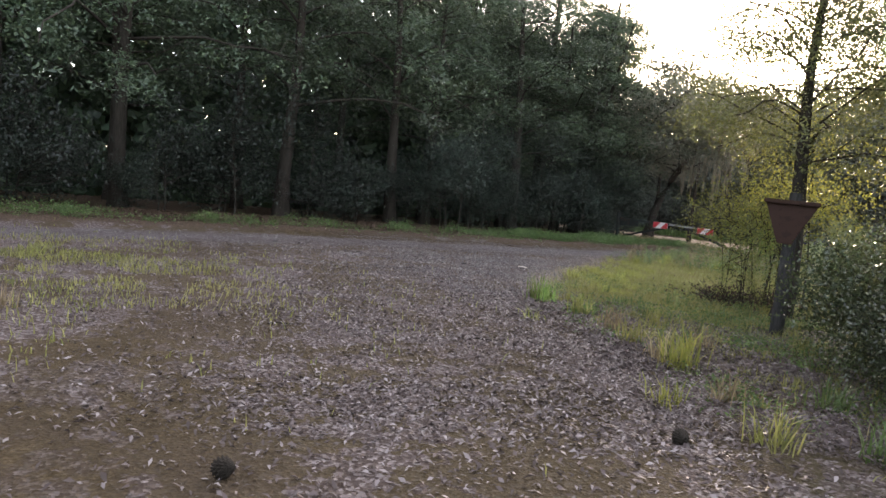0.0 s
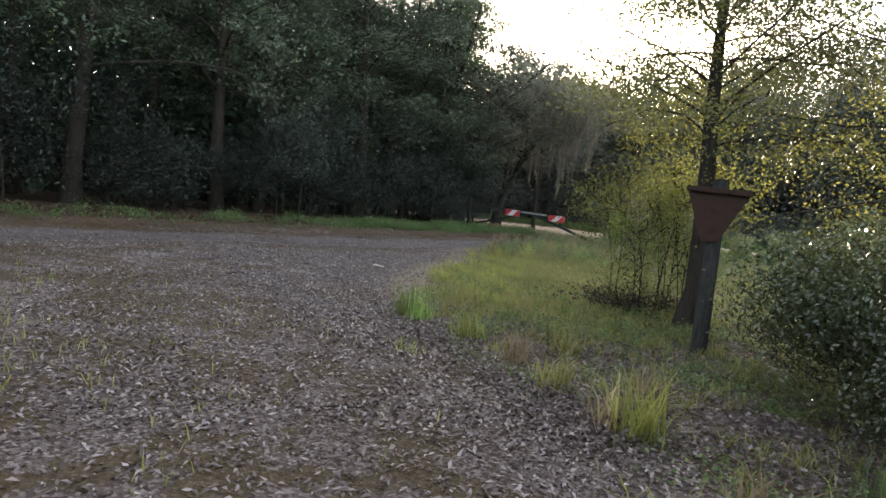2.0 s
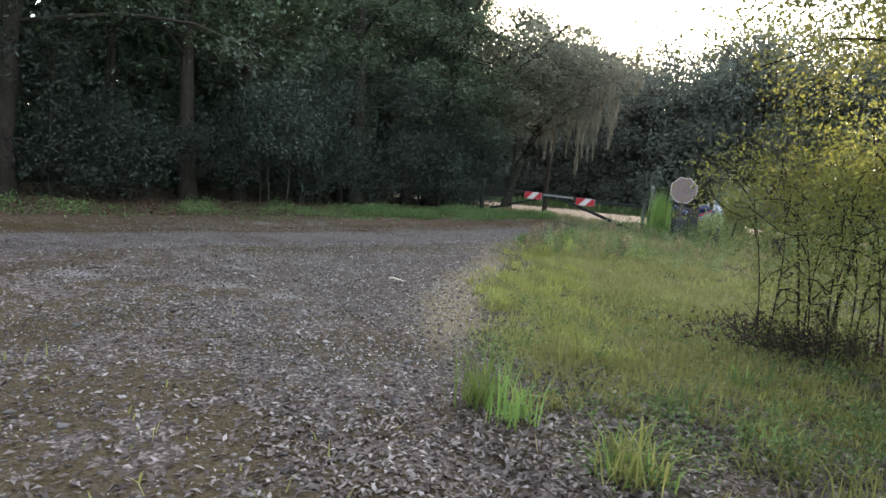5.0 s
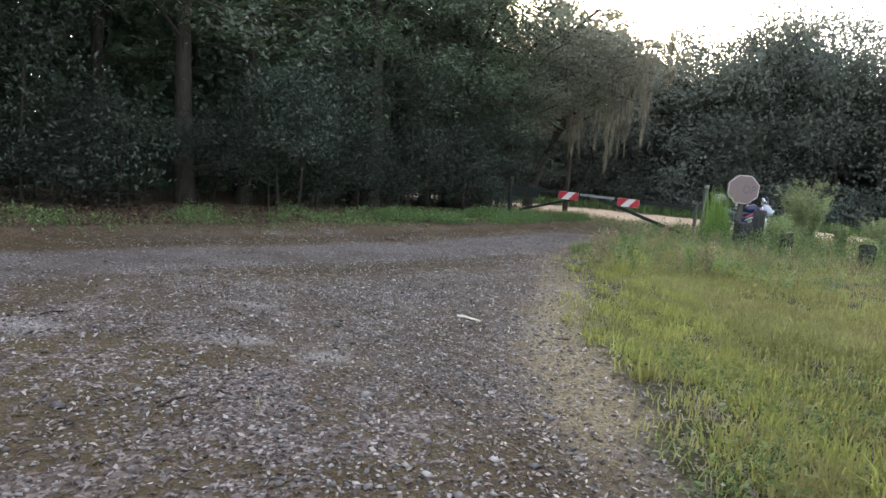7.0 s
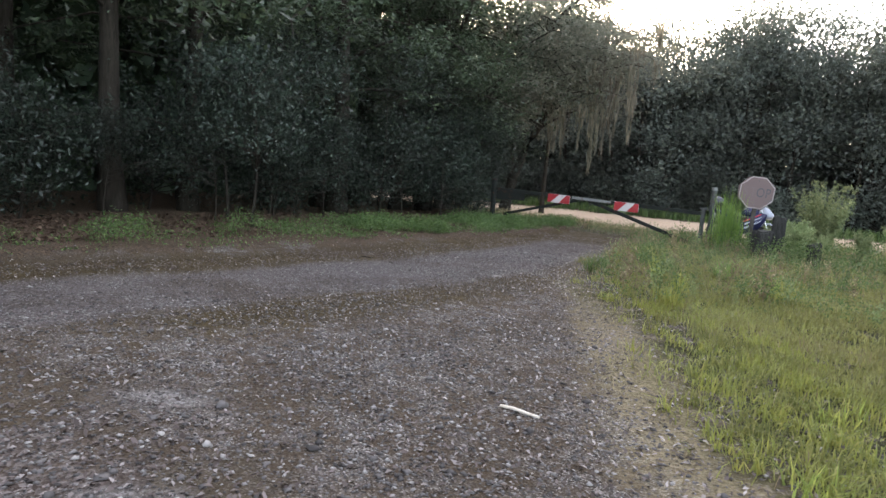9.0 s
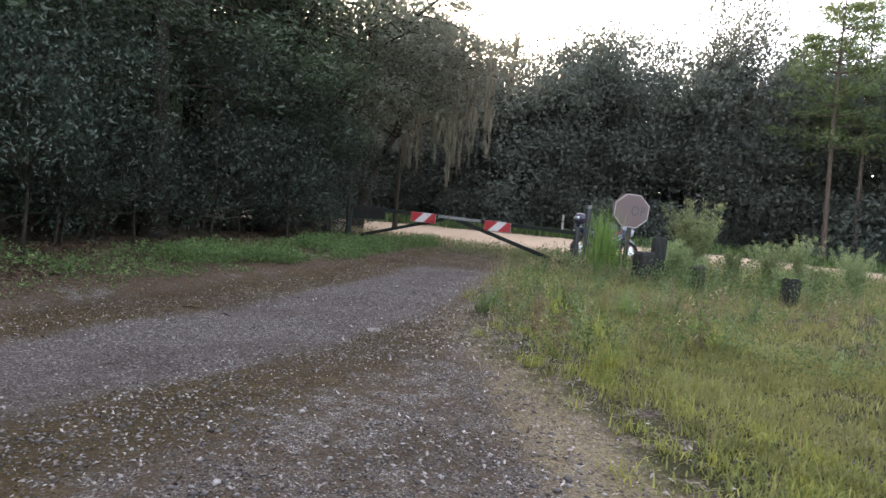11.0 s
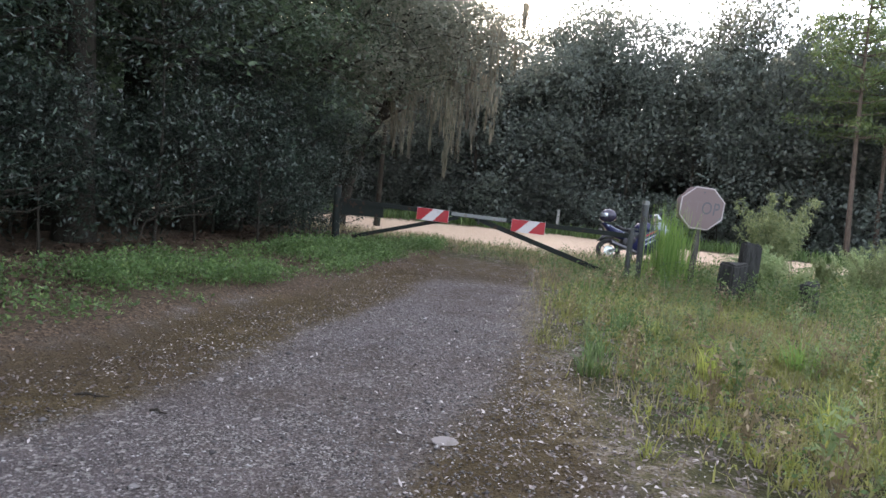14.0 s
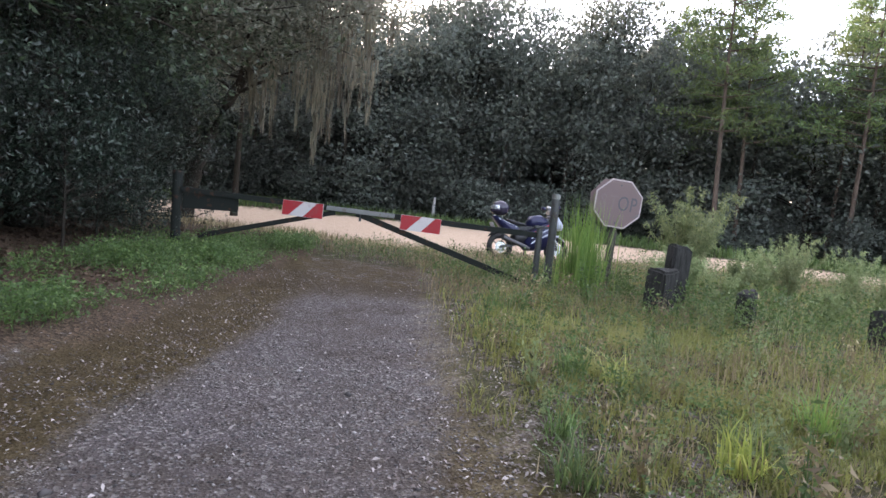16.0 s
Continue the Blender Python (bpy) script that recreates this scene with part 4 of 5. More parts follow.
def build_stop_sign():
    x, y = -1.95, 24.9
    s = thing("stop_sign", place(x, y, -12, 1, 1, 0.1), "faded pinkish grey octagonal sign on a wooden post", "sign")
    post_top = 1.30
    part("post", beam((-0.04, 0.06, 0), (0.03, 0.06, post_top + 0.3), 0.10, 0.10), M["weathered_wood"], s, bevel=0.008)
    R = 0.37 / math.cos(math.pi / 8)
    m = Matrix.Translation((0.02, 0, 1.64 - gz1(x, y) + 0.1)) @ Matrix.Rotation(radians(4), 4, "Y")
    octo = [(R * math.cos(math.pi / 8 + i * math.pi / 4), R * math.sin(math.pi / 8 + i * math.pi / 4)) for i in range(8)]
    face = part("plate", prism(octo, 0.006, m), M["faded_white"], s, "weathered octagonal plate")
    part("field", prism([(a * 0.94, b * 0.94) for a, b in octo], 0.003, m @ Matrix.Translation((0, -0.006, 0))), M["faded_red"], face, "bleached red field")
    for i, ch in enumerate("STOP"):
        cu = bpy.data.curves.new("letter", "FONT")
        cu.body, cu.size, cu.extrude, cu.align_x, cu.align_y = ch, 0.31, 0.001, "CENTER", "CENTER"
        tmp = bpy.data.objects.new("tmp", cu)
        scene.collection.objects.link(tmp)
        me = bpy.data.meshes.new_from_object(tmp.evaluated_get(bpy.context.evaluated_depsgraph_get()))
        bpy.data.objects.remove(tmp)
        me.transform(m @ Matrix.Translation((-0.235 + 0.157 * i, -0.0095, 0)) @ Matrix.Rotation(radians(90), 4, "X") @ Matrix.Diagonal((0.72, 1, 1, 1)))
        me.materials.clear()
        me.materials.append(M["faded_letter"] if i > 1 else M["faded_ghost"])
        part_mesh("letter", me, face, "ghost of a faded letter")
    for z in (0.28, -0.30):
        part("bolt", rod(m @ Vector((0, -0.008, z)), m @ Vector((0, -0.016, z)), 0.014, 0.012, 8), M["dark_metal"], s)
    back = Matrix.Translation((-0.015, 0.13, 1.645 - gz1(x, y) + 0.1)) @ Matrix.Rotation(radians(-3), 4, "Y")
    part("rear_plate", prism(octo, 0.006, back), M["faded_red"], s, "second faded plate behind the first")


def build_bollards():
    """Cut-off timber posts in the tall weeds."""
    for i, (x, y, w, h, lean, turn) in enumerate(((-2.06, 23.4, 0.32, 0.70, 2, 20), (-1.70, 23.62, 0.27, 1.02, 2, -10), (-1.15, 22.8, 0.23, 0.54, -2, 35), (0.24, 22.1, 0.26, 0.5, 2, 10), (3.2, 22.9, 0.30, 0.62, -3, 25), (4.7, 22.5, 0.32, 0.60, 3, -20))):
        p = thing("timber_bollard", place(x, y, turn, 1, 1, 0.1) @ pose(0, 0, 0, lean, lean * 0.7, 0), "dark weathered timber stump standing in weeds", "post", "timber bollards")
        bm = box(w, w * 0.92, h + 0.1, (0, 0, (h + 0.1) / 2))
        bmesh.ops.bevel(bm, geom=bm.edges[:], offset=0.025, segments=2, affect="EDGES")
        bmesh.ops.subdivide_edges(bm, edges=[e for e in bm.edges if e.calc_length() > 0.12], cuts=3, use_grid_fill=True)
        for v in bm.verts:
            q = noise.noise(v.co * 6 + Vector((i * 3, 0, 0)))
            v.co.x += 0.014 * q
            v.co.y += 0.014 * noise.noise(v.co * 5 + Vector((0, i * 4, 2)))
            v.co.z += 0.05 * q if v.co.z > h else 0
        part("post", bm, M["dark_timber"], p, bevel=0.0)


def build_trapezoid_sign():
    """The brown sign: a tapering board with a lip, bolted to a leaning pole."""
    x, y = -0.82, 8.6
    s = thing("trapezoid_sign", place(x, y, 0, 1, 1, 0.1), "dark brown tapering wooden sign board on a round pole", "sign")
    zb = gz1(x, y) - 0.1
    part("pole", rod((0.0, 0.09, 0), (0.01, 0.09, 1.83 - zb), 0.080, 0.070, 16), M["dark_timber"], s, bevel=0.006)
    z1, z0 = 1.69 - zb, 1.22 - zb
    part("board", prism([(-0.12, z0), (0.04, z0), (0.08, z0 + 0.10), (0.27, z1), (-0.29, z1 + 0.02), (-0.165, z0 + 0.12)], 0.045), M["sign_wood"], s, bevel=0.006)
    part("top_rail", beam((-0.305, -0.02, z1 + 0.03), (0.285, -0.02, z1 + 0.012), 0.10, 0.05), M["sign_wood"], s, "dark lipped top rail", 0.008)
    part("cleat", beam((-0.18, 0.04, z1 - 0.12), (0.14, 0.04, z1 - 0.13), 0.035, 0.06), M["sign_wood"], s, bevel=0.004)


def torus(R, r, m, seg=28, ring=8):
    bm = bmesh.new()
    rows = []
    for i in range(seg):
        a = 2 * math.pi * i / seg
        rows.append([bm.verts.new(m @ Vector(((R + r * math.cos(b)) * math.cos(a), r * math.sin(b), (R + r * math.cos(b)) * math.sin(a)))) for b in [2 * math.pi * j / ring for j in range(ring)]])
    for i in range(seg):
        for j in range(ring):
            bm.faces.new((rows[i][j], rows[(i + 1) % seg][j], rows[(i + 1) % seg][(j + 1) % ring], rows[i][(j + 1) % ring]))
    bmesh.ops.recalc_face_normals(bm, faces=bm.faces[:])
    return bm


def hull(outline, half, m=None, taper=0.6):
    """A rounded body from a side outline in x, z: full width in the middle, narrower at both flanks."""
    bm = bmesh.new()
    cx, cz = sum(p[0] for p in outline) / len(outline), sum(p[1] for p in outline) / len(outline)
    rings = []
    for yy, k in ((-half, taper), (-half * 0.72, 0.92), (0, 1.0), (half * 0.72, 0.92), (half, taper)):
        rings.append([bm.verts.new((cx + (x - cx) * k, yy, cz + (z - cz) * k)) for x, z in outline])
    n = len(outline)
    for a, b in zip(rings, rings[1:]):
        for i in range(n):
            bm.faces.new((a[i], a[(i + 1) % n], b[(i + 1) % n], b[i]))
    bm.faces.new(rings[0])
    bm.faces.new(rings[-1][::-1])
    bmesh.ops.recalc_face_normals(bm, faces=bm.faces[:])
    if m:
        bm.transform(m)
    for f in bm.faces:
        f.smooth = True
    return bm


def build_motorcycle():
    """Sport bike side on, front to +x, leaning on its stand."""
    x, y = -1.06, 30.15
    b = thing("motorcycle", pose(x, y, gz1(x, y) - 0.01, -6, 0, 4) @ Matrix.Diagonal((1.08, 1.08, 1.08, 1)), "parked blue and white sport motorcycle on its side stand", "motorcycle")
    for wx, wide in ((-0.69, 0.075), (0.69, 0.055)):
        w = part("wheel", rod((wx, -0.05, 0.30), (wx, 0.05, 0.30), 0.05, 0.05, 14), M["dark_metal"], b)
        part("tyre", torus(0.245, wide * 0.85, Matrix.Translation((wx, 0, 0.30))), M["tyre"], w, "black rubber tyre")
        part("rim", torus(0.195, 0.016, Matrix.Translation((wx, 0, 0.30)), 24, 6), M["dark_metal"], w)
        for i in range(5):
            a = i * 2 * math.pi / 5
            part("spoke", rod((wx, 0, 0.30), (wx + 0.19 * math.cos(a), 0, 0.30 + 0.19 * math.sin(a)), 0.014, 0.010, 6), M["dark_metal"], w)
        part("brake_disc", rod((wx, -0.062, 0.30), (wx, -0.056, 0.30), 0.13, 0.13, 20), M["chrome"], w)
    for sy in (-0.10, 0.10):
        part("fork", rod((0.69, sy, 0.30), (0.44, sy, 0.98), 0.026, 0.026, 10), M["chrome"], b)
        part("swingarm", beam((-0.69, sy * 0.9, 0.30), (-0.12, sy * 0.9, 0.42), 0.035, 0.06), M["dark_metal"], b, bevel=0.006)
    part("engine", box(0.44, 0.30, 0.34, (0.10, 0, 0.45)), M["dark_metal"], b, bevel=0.04)
    part("frame", beam((-0.35, 0, 0.70), (0.42, 0, 0.86), 0.20, 0.09), M["black_plastic"], b, bevel=0.02)
    part("fuel_tank", hull([(-0.12, 0.80), (0.02, 1.02), (0.22, 1.06), (0.40, 0.96), (0.42, 0.84), (0.15, 0.76)], 0.16), M["bike_blue"], b, "blue painted fuel tank")
    part("seat", hull([(-0.55, 0.92), (-0.30, 0.86), (-0.12, 0.84), (-0.10, 0.78), (-0.40, 0.78), (-0.56, 0.86)], 0.14), M["black_plastic"], b, "black padded seat")
    part("tail_fairing", hull([(-0.30, 0.78), (-0.55, 0.84), (-0.86, 0.98), (-0.90, 0.94), (-0.66, 0.66), (-0.36, 0.56), (-0.22, 0.62)], 0.13), M["bike_blue"], b, "dark blue tail fairing")
    part("tail_stripe", prism([(-0.80, 0.92), (-0.78, 0.88), (-0.40, 0.72), (-0.34, 0.76)], 0.006, Matrix.Translation((0, -0.125, 0))), M["bike_white"], b, "white stripe")
    part("under_cowl", hull([(-0.36, 0.62), (-0.10, 0.72), (0.0, 0.50), (-0.20, 0.34), (-0.46, 0.44)], 0.15, None, 0.85), M["black_plastic"], b, "black engine cover")
    part("rear_fender", hull([(-0.98, 0.50), (-0.86, 0.66), (-0.66, 0.68), (-0.52, 0.60), (-0.66, 0.62), (-0.84, 0.60)], 0.08), M["black_plastic"], b)
    fair = part("side_fairing", hull([(0.62, 0.90), (0.40, 0.92), (0.05, 0.74), (-0.22, 0.42), (-0.10, 0.24), (0.30, 0.26), (0.46, 0.52), (0.58, 0.70)], 0.20, None, 0.9), M["bike_blue"], b, "blue side fairing with white and red stripes")
    for dz, mat, lab in ((0.0, "bike_white", "white stripe"), (0.09, "bike_red", "red stripe"), (-0.11, "bike_white", "white stripe")):
        part("stripe", prism([(0.40, 0.74 + dz), (0.44, 0.79 + dz), (0.0, 0.56 + dz), (-0.04, 0.50 + dz)], 0.006, Matrix.Translation((0, -0.206, 0))), M[mat], fair, lab)
    nose = part("nose_fairing", hull([(0.44, 0.90), (0.50, 1.10), (0.66, 1.04), (0.80, 0.86), (0.76, 0.74), (0.58, 0.74)], 0.17, None, 0.7), M["bike_white"], b, "white nose fairing")
    part("headlight", rod((0.77, 0, 0.86), (0.81, 0, 0.855), 0.07, 0.06, 14), M["chrome"], nose)
    part("windscreen", hull([(0.46, 1.08), (0.42, 1.26), (0.47, 1.27), (0.66, 1.05)], 0.13, None, 0.75), M["visor"], b, "pale tinted windscreen")
    part("front_fender", hull([(0.48, 0.52), (0.58, 0.63), (0.74, 0.64), (0.90, 0.50), (0.74, 0.59), (0.60, 0.57)], 0.075), M["bike_white"], b)
    part("handlebar", rod((0.38, -0.33, 1.0), (0.38, 0.33, 1.0), 0.016, 0.016, 8), M["black_plastic"], b)
    for sy in (-1, 1):
        mir = part("mirror", hull([(0.46, 1.20), (0.44, 1.28), (0.56, 1.27), (0.57, 1.21)], 0.06, Matrix.Translation((0, sy * 0.30, 0))), M["bike_blue"], b)
        part("mirror_stalk", rod((0.52, sy * 0.12, 1.10), (0.50, sy * 0.28, 1.23), 0.010, 0.010, 6), M["black_plastic"], mir)
    part("exhaust", rod((-0.05, -0.16, 0.30), (-0.72, -0.20, 0.50), 0.045, 0.055, 14), M["dark_metal"], b, "dark exhaust can", 0.006)
    part("side_stand", rod((-0.02, 0.12, 0.30), (0.03, 0.30, 0.02), 0.013, 0.013, 8), M["dark_metal"], b)
    part("number_plate", box(0.01, 0.18, 0.12, (-0.90, 0, 0.76), Matrix.Rotation(radians(-25), 4, "Y")), M["bike_white"], b)
    h = thing("motorcycle_helmet", pose(x - 0.84, y - 0.06, gz1(x, y) + 1.03, 0, 0, 179) @ Matrix.Diagonal((1.22, 1.22, 1.12, 1)), "dark glossy full-face helmet resting on the bike's tail", "helmet")
    bm = bmesh.new()
    bmesh.ops.create_uvsphere(bm, u_segments=24, v_segments=16, radius=1, matrix=Matrix.Translation((0, 0, 0.16)) @ Matrix.Diagonal((0.175, 0.135, 0.155, 1)))
    for v in bm.verts:
        v.co.z = max(v.co.z, 0.015)
        if v.co.x > 0.05 and v.co.z < 0.12:
            v.co.x += 0.035
    for f in bm.faces:
        f.smooth = True
    part("shell", bm, M["helmet_shell"], h)
    bm = bmesh.new()
    bmesh.ops.create_uvsphere(bm, u_segments=24, v_segments=16, radius=1, matrix=Matrix.Translation((0.012, 0, 0.165)) @ Matrix.Diagonal((0.175, 0.133, 0.15, 1)))
    bmesh.ops.delete(bm, geom=[v for v in bm.verts if v.co.x < 0.04 or not 0.12 < v.co.z < 0.225], context="VERTS")
    bmesh.ops.solidify(bm, geom=bm.faces[:], thickness=0.004)
    part("visor", bm, M["visor"], h, "pale reflecting visor")


build_gate()
build_stop_sign()
build_bollards()
build_trapezoid_sign()
build_motorcycle()


# ---- ground cover ----
def flat_leaves(r, x, y, size, slim=0.5, lift=0.012, tilt=0.35):
    """Fallen leaves lying about, each a little curled and tilted."""
    n = len(x)
    a = r.uniform(0, 2 * np.pi, n)
    d = np.stack([np.cos(a), np.sin(a), r.normal(size=n) * tilt], 1)
    s = np.stack([-np.sin(a), np.cos(a), r.normal(size=n) * tilt], 1)
    ln = (size * r.uniform(0.5, 1.4, n))[:, None]
    c = np.stack([x, y, gz(x, y) + lift * r.uniform(0.3, 1.3, n)], 1)
    curl = np.array([[0, 0, 1.0]]) * ln * r.uniform(-0.05, 0.25, n)[:, None]
    v = np.stack([c - d * ln * 0.5, c + s * ln * slim * 0.5 + curl, c + d * ln * 0.5, c - s * ln * slim * 0.5 + curl], 1).reshape(-1, 3)
    return v, np.arange(4 * n).reshape(-1, 4)


def patchy(x, y, k=1.0, seed=0.0):
    """An uneven cover between 0 and 1 over the ground."""
    return 0.5 + 0.25 * (np.sin(1.7 * k * x + 2.1 * np.sin(0.9 * k * y + seed)) + np.sin(2.3 * k * y + 1.9 * np.sin(1.1 * k * x + seed * 2)))


def toward(r, n, x0, x1, y0, y1, spots):
    """Random places, thicker round the given spots (x, y, spread)."""
    x, y = r.uniform(x0, x1, n), r.uniform(y0, y1, n)
    k = n // 2
    s = np.array(spots)[r.integers(0, len(spots), k)]
    x[:k], y[:k] = s[:, 0] + r.normal(size=k) * s[:, 2], s[:, 1] + r.normal(size=k) * s[:, 2]
    return x, y


def stuff(name, v, f, mat, label, category):
    return tagged(new(name, mesh_of(name, v, f, M[mat])), label, category, kind="stuff")


def build_cover():
    r = np.random.default_rng(40)
    # fallen leaves on the trodden ground
    x, y = toward(r, 100000, -12, 2.5, -0.5, 13, [(-2, 3.5, 1.6), (-3, 5, 1.8), (-1.2, 5.5, 1.2), (-3.0, 7.2, 1.2), (-4.2, 6, 1.6)])
    keep = (r.uniform(size=len(x)) < (0.38 + 0.62 * step(0.3, 0.75, patchy(x, y, 1.1))) * step(13, 8.5, y + 0.3 * (x + 4)) * step(-13, -9, x) * (1 - 0.5 * np.exp(-((np.abs(x + 4.2 - 1.02 * (2.45 - y)) * 0.72 - 0.1) / 0.5) ** 2) * step(5.2, 3.2, y))) & (y > -1)
    v, f = flat_leaves(r, x[keep], y[keep], 0.042, 0.40)
    stuff("fallen_leaves", v, f, "dead_leaf", "grey and tan fallen leaves strewn over bare ground", "leaves")
    # fallen leaves along the turf's edge and the bare patch further on
    y = np.concatenate([r.uniform(5, 27, 10000), r.normal(17.8, 1.9, 3500)])
    x = edge_x(y) + np.concatenate([r.normal(0.45, 0.7, 10000), r.normal(0.5, 1.0, 3500)])
    v, f = flat_leaves(r, x, y, 0.034, 0.42)
    stuff("edge_leaves", v, f, "dead_leaf", "dry fallen leaves along the edge of the turf", "leaves")
    y = r.uniform(4.2, 10.0, 20000)
    x = edge_x(y) + r.uniform(-0.1, 3.0, len(y))
    keep = r.uniform(size=len(x)) < step(0.35, 0.6, 0.5 * patchy(x, y, 1.4, 2) + 0.5 * patchy(x, y, 3.1, 7)) * step(10.0, 8.2, y)
    v, f = flat_leaves(r, x[keep], y[keep], 0.045, 0.42, 0.045)
    stuff("turf_leaves", v, f, "dead_leaf", "grey fallen leaves lying between the tufts", "leaves")
    y = r.uniform(-3, 31, 26000)
    x = verge_x(y) + (wood_x(y) - 1.0 - verge_x(y)) * r.uniform(0.28, 1.1, len(y))
    v, f = flat_leaves(r, x, y, 0.075, 0.45, 0.02)
    stuff("wood_litter", v, f, "red_leaf", "reddish brown leaf litter under the edge of the wood", "leaves")
    # stones
    x, y = toward(r, 130000, -13, -3, 5, 27, [(-6.5, 11.5, 1.5), (-7, 13.5, 1.4), (-7.3, 17.5, 1.1), (-6.5, 20, 1.0), (-5, 9, 1.3)])
    g, vg, w, sd, t = zones(x, y)
    keep = (r.uniform(size=len(x)) < (0.3 + 0.7 * patchy(x, y, 1.6, 2)) * (1 - vg) * (1 - 0.9 * g) * step(5, 9, y) * (1 - 0.45 * step(15, 19, y)) * step(26, 22, y)) & (y < 27)
    x, y = x[keep], y[keep]
    n = len(x)
    base = np.array([[1, 0, 0], [0, 1, 0], [-1, 0, 0], [0, -1, 0], [0, 0, 0.8], [0, 0, -0.5]], float)
    size = 0.0042 * np.exp(r.normal(size=n) * 0.55) * (1 - 0.35 * step(13, 17, y)) + 0.003
    c = np.stack([x, y, gz(x, y) + size * 0.25], 1)
    v = (c[:, None] + (base[None] * r.uniform(0.6, 1.4, (n, 6, 1)) + r.normal(size=(n, 6, 3)) * 0.2) * size[:, None, None] * np.array([1.25, 1.25, 0.8])).reshape(-1, 3)
    tri = np.array([[0, 1, 4], [1, 2, 4], [2, 3, 4], [3, 0, 4], [1, 0, 5], [2, 1, 5], [3, 2, 5], [0, 3, 5]])
    stuff("gravel", v, (np.arange(n)[:, None, None] * 6 + tri[None]).reshape(-1, 3), "gravel", "loose grey gravel pressed into the track", "gravel")
    x, y = toward(r, 26000, -12, -3, 6, 22, [(-6.5, 11.5, 1.5), (-7, 13, 1.5), (-5, 9.5, 1.3)])
    g, vg, w, sd, t = zones(x, y)
    keep = (r.uniform(size=len(x)) < (0.2 + 0.8 * patchy(x, y, 1.9, 7)) * (1 - vg) * (1 - g) * (1 - 0.6 * t)) & (y > 5)
    v, f = flat_leaves(r, x[keep], y[keep], 0.030, 0.5, 0.008)
    stuff("wood_chips", v, f, "dead_leaf", "small dry chips and leaf scraps between the gravel", "leaves")
    y = r.uniform(13, 26.5, 12000)
    x = np.interp(y, TRACK_Y, TRACK_X) + np.where(r.uniform(size=len(y)) < 0.6, -1.5, 1.5) + r.normal(size=len(y)) * 0.45
    v, f = flat_leaves(r, x, y, 0.026, 0.5, 0.008)
    stuff("track_scraps", v, f, "dead_leaf", "small dry leaf scraps on the brown strips of the track", "leaves")
    # turf
    x, y = toward(r, 190000, -6.5, 9, 4, 31, [(-3.3, 12.5, 1.2), (-3.2, 14.5, 1.3), (-3.6, 17.5, 1.3), (-3.2, 20.5, 1.3), (-2.5, 10, 1.2), (-3, 23, 1.3)])
    g, vg, w, sd, t = zones(x, y)
    lush = np.where(y < 9.0 + 1.6 * step(-3.8, -2.6, x), 0.06 + 0.4 * step(0.5, 0.85, patchy(x, y, 1.4, 1)), 0.16 + 1.1 * step(0.32, 0.68, 0.55 * patchy(x, y, 1.5, 3) + 0.45 * patchy(x, y, 4.2, 1))) * step(-0.2, 1.4 + 1.4 * np.exp(-((y - 18.3) / 2.2) ** 2), x - edge_x(y))
    keep = r.uniform(size=len(x)) < g ** 1.5 * (1 - vg) * lush * step(9, 6, x) * (1 - 0.8 * step(16.5, 19.5, y) * step(0.3, 0.65, 0.6 * patchy(x, y, 1.1, 11) + 0.4 * patchy(x, y, 2.7, 5))) * (1 - 0.55 * np.exp(-(((x + 5.2) / 1.2) ** 2 + ((y - 16.8) / 1.8) ** 2)))
    x, y = x[keep], y[keep]
    root = np.stack([x, y, gz(x, y) - 0.01], 1)
    tall = 0.055 + 0.08 * patchy(x, y, 1.3, 5) + 0.12 * step(20, 23, y) + 0.10 * step(-1.5, 1, x)
    v, f = blades(r, root, tall, 0.008 + 0.0004 * np.maximum(y - 8, 0), 0.9)
    stuff("meadow_grass", v, f, "grass_blade", "yellow-green meadow grass lit from behind", "grass")
    # denser clumps in the turf
    cx, cy = toward(r, 3800, -6, 5, 5, 28, [(-2.6, 9.4, 0.8), (-3.3, 12.5, 1.2), (-3.2, 14.5, 1.3), (-3.6, 17.5, 1.3), (-3.2, 20.5, 1.3)])
    g, vg, w, sd, t = zones(cx, cy)
    keep = r.uniform(size=len(cx)) < g ** 2 * (1 - vg) * step(-0.1, 1.0, cx - edge_x(cy))
    cx, cy = np.repeat(cx[keep], 22), np.repeat(cy[keep], 22)
    x, y = cx + r.normal(size=len(cx)) * 0.045, cy + r.normal(size=len(cx)) * 0.045
    # the glowing strip along the edge is painted: these clumps take the lit colour
    lit_strip = (x - edge_x(y) < 1.7) & (y > 9.5) & (y < 18.5) & (np.sin(7.3 * cx + 5.1 * cy) > -0.1)
    for name, pick, mat, lab in (("turf_clumps", ~lit_strip, "grass_blade", "loose clumps of fresh green grass"), ("sunny_clumps", lit_strip, "sunlit_tone_grass", "grass clumps along the turf's edge with sunlight put into their yellow")):
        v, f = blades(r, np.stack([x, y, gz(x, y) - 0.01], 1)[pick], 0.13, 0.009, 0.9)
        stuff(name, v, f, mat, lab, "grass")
    # dry stalks
    x, y = r.uniform(-5.9, 7, 95000), r.uniform(4, 30, 95000)
    g, vg, w, sd, t = zones(x, y)
    keep = r.uniform(size=len(x)) < g * (0.15 + 0.85 * step(0.4, 0.8, patchy(x, y, 0.8, 8))) * (0.07 + 0.15 * step(11, 13, y) + 0.78 * step(16, 20, y))
    x, y = x[keep], y[keep]
    v, f = blades(r, np.stack([x, y, gz(x, y) - 0.01], 1), 0.16 + 0.22 * step(18, 24, y), 0.006, 0.6)
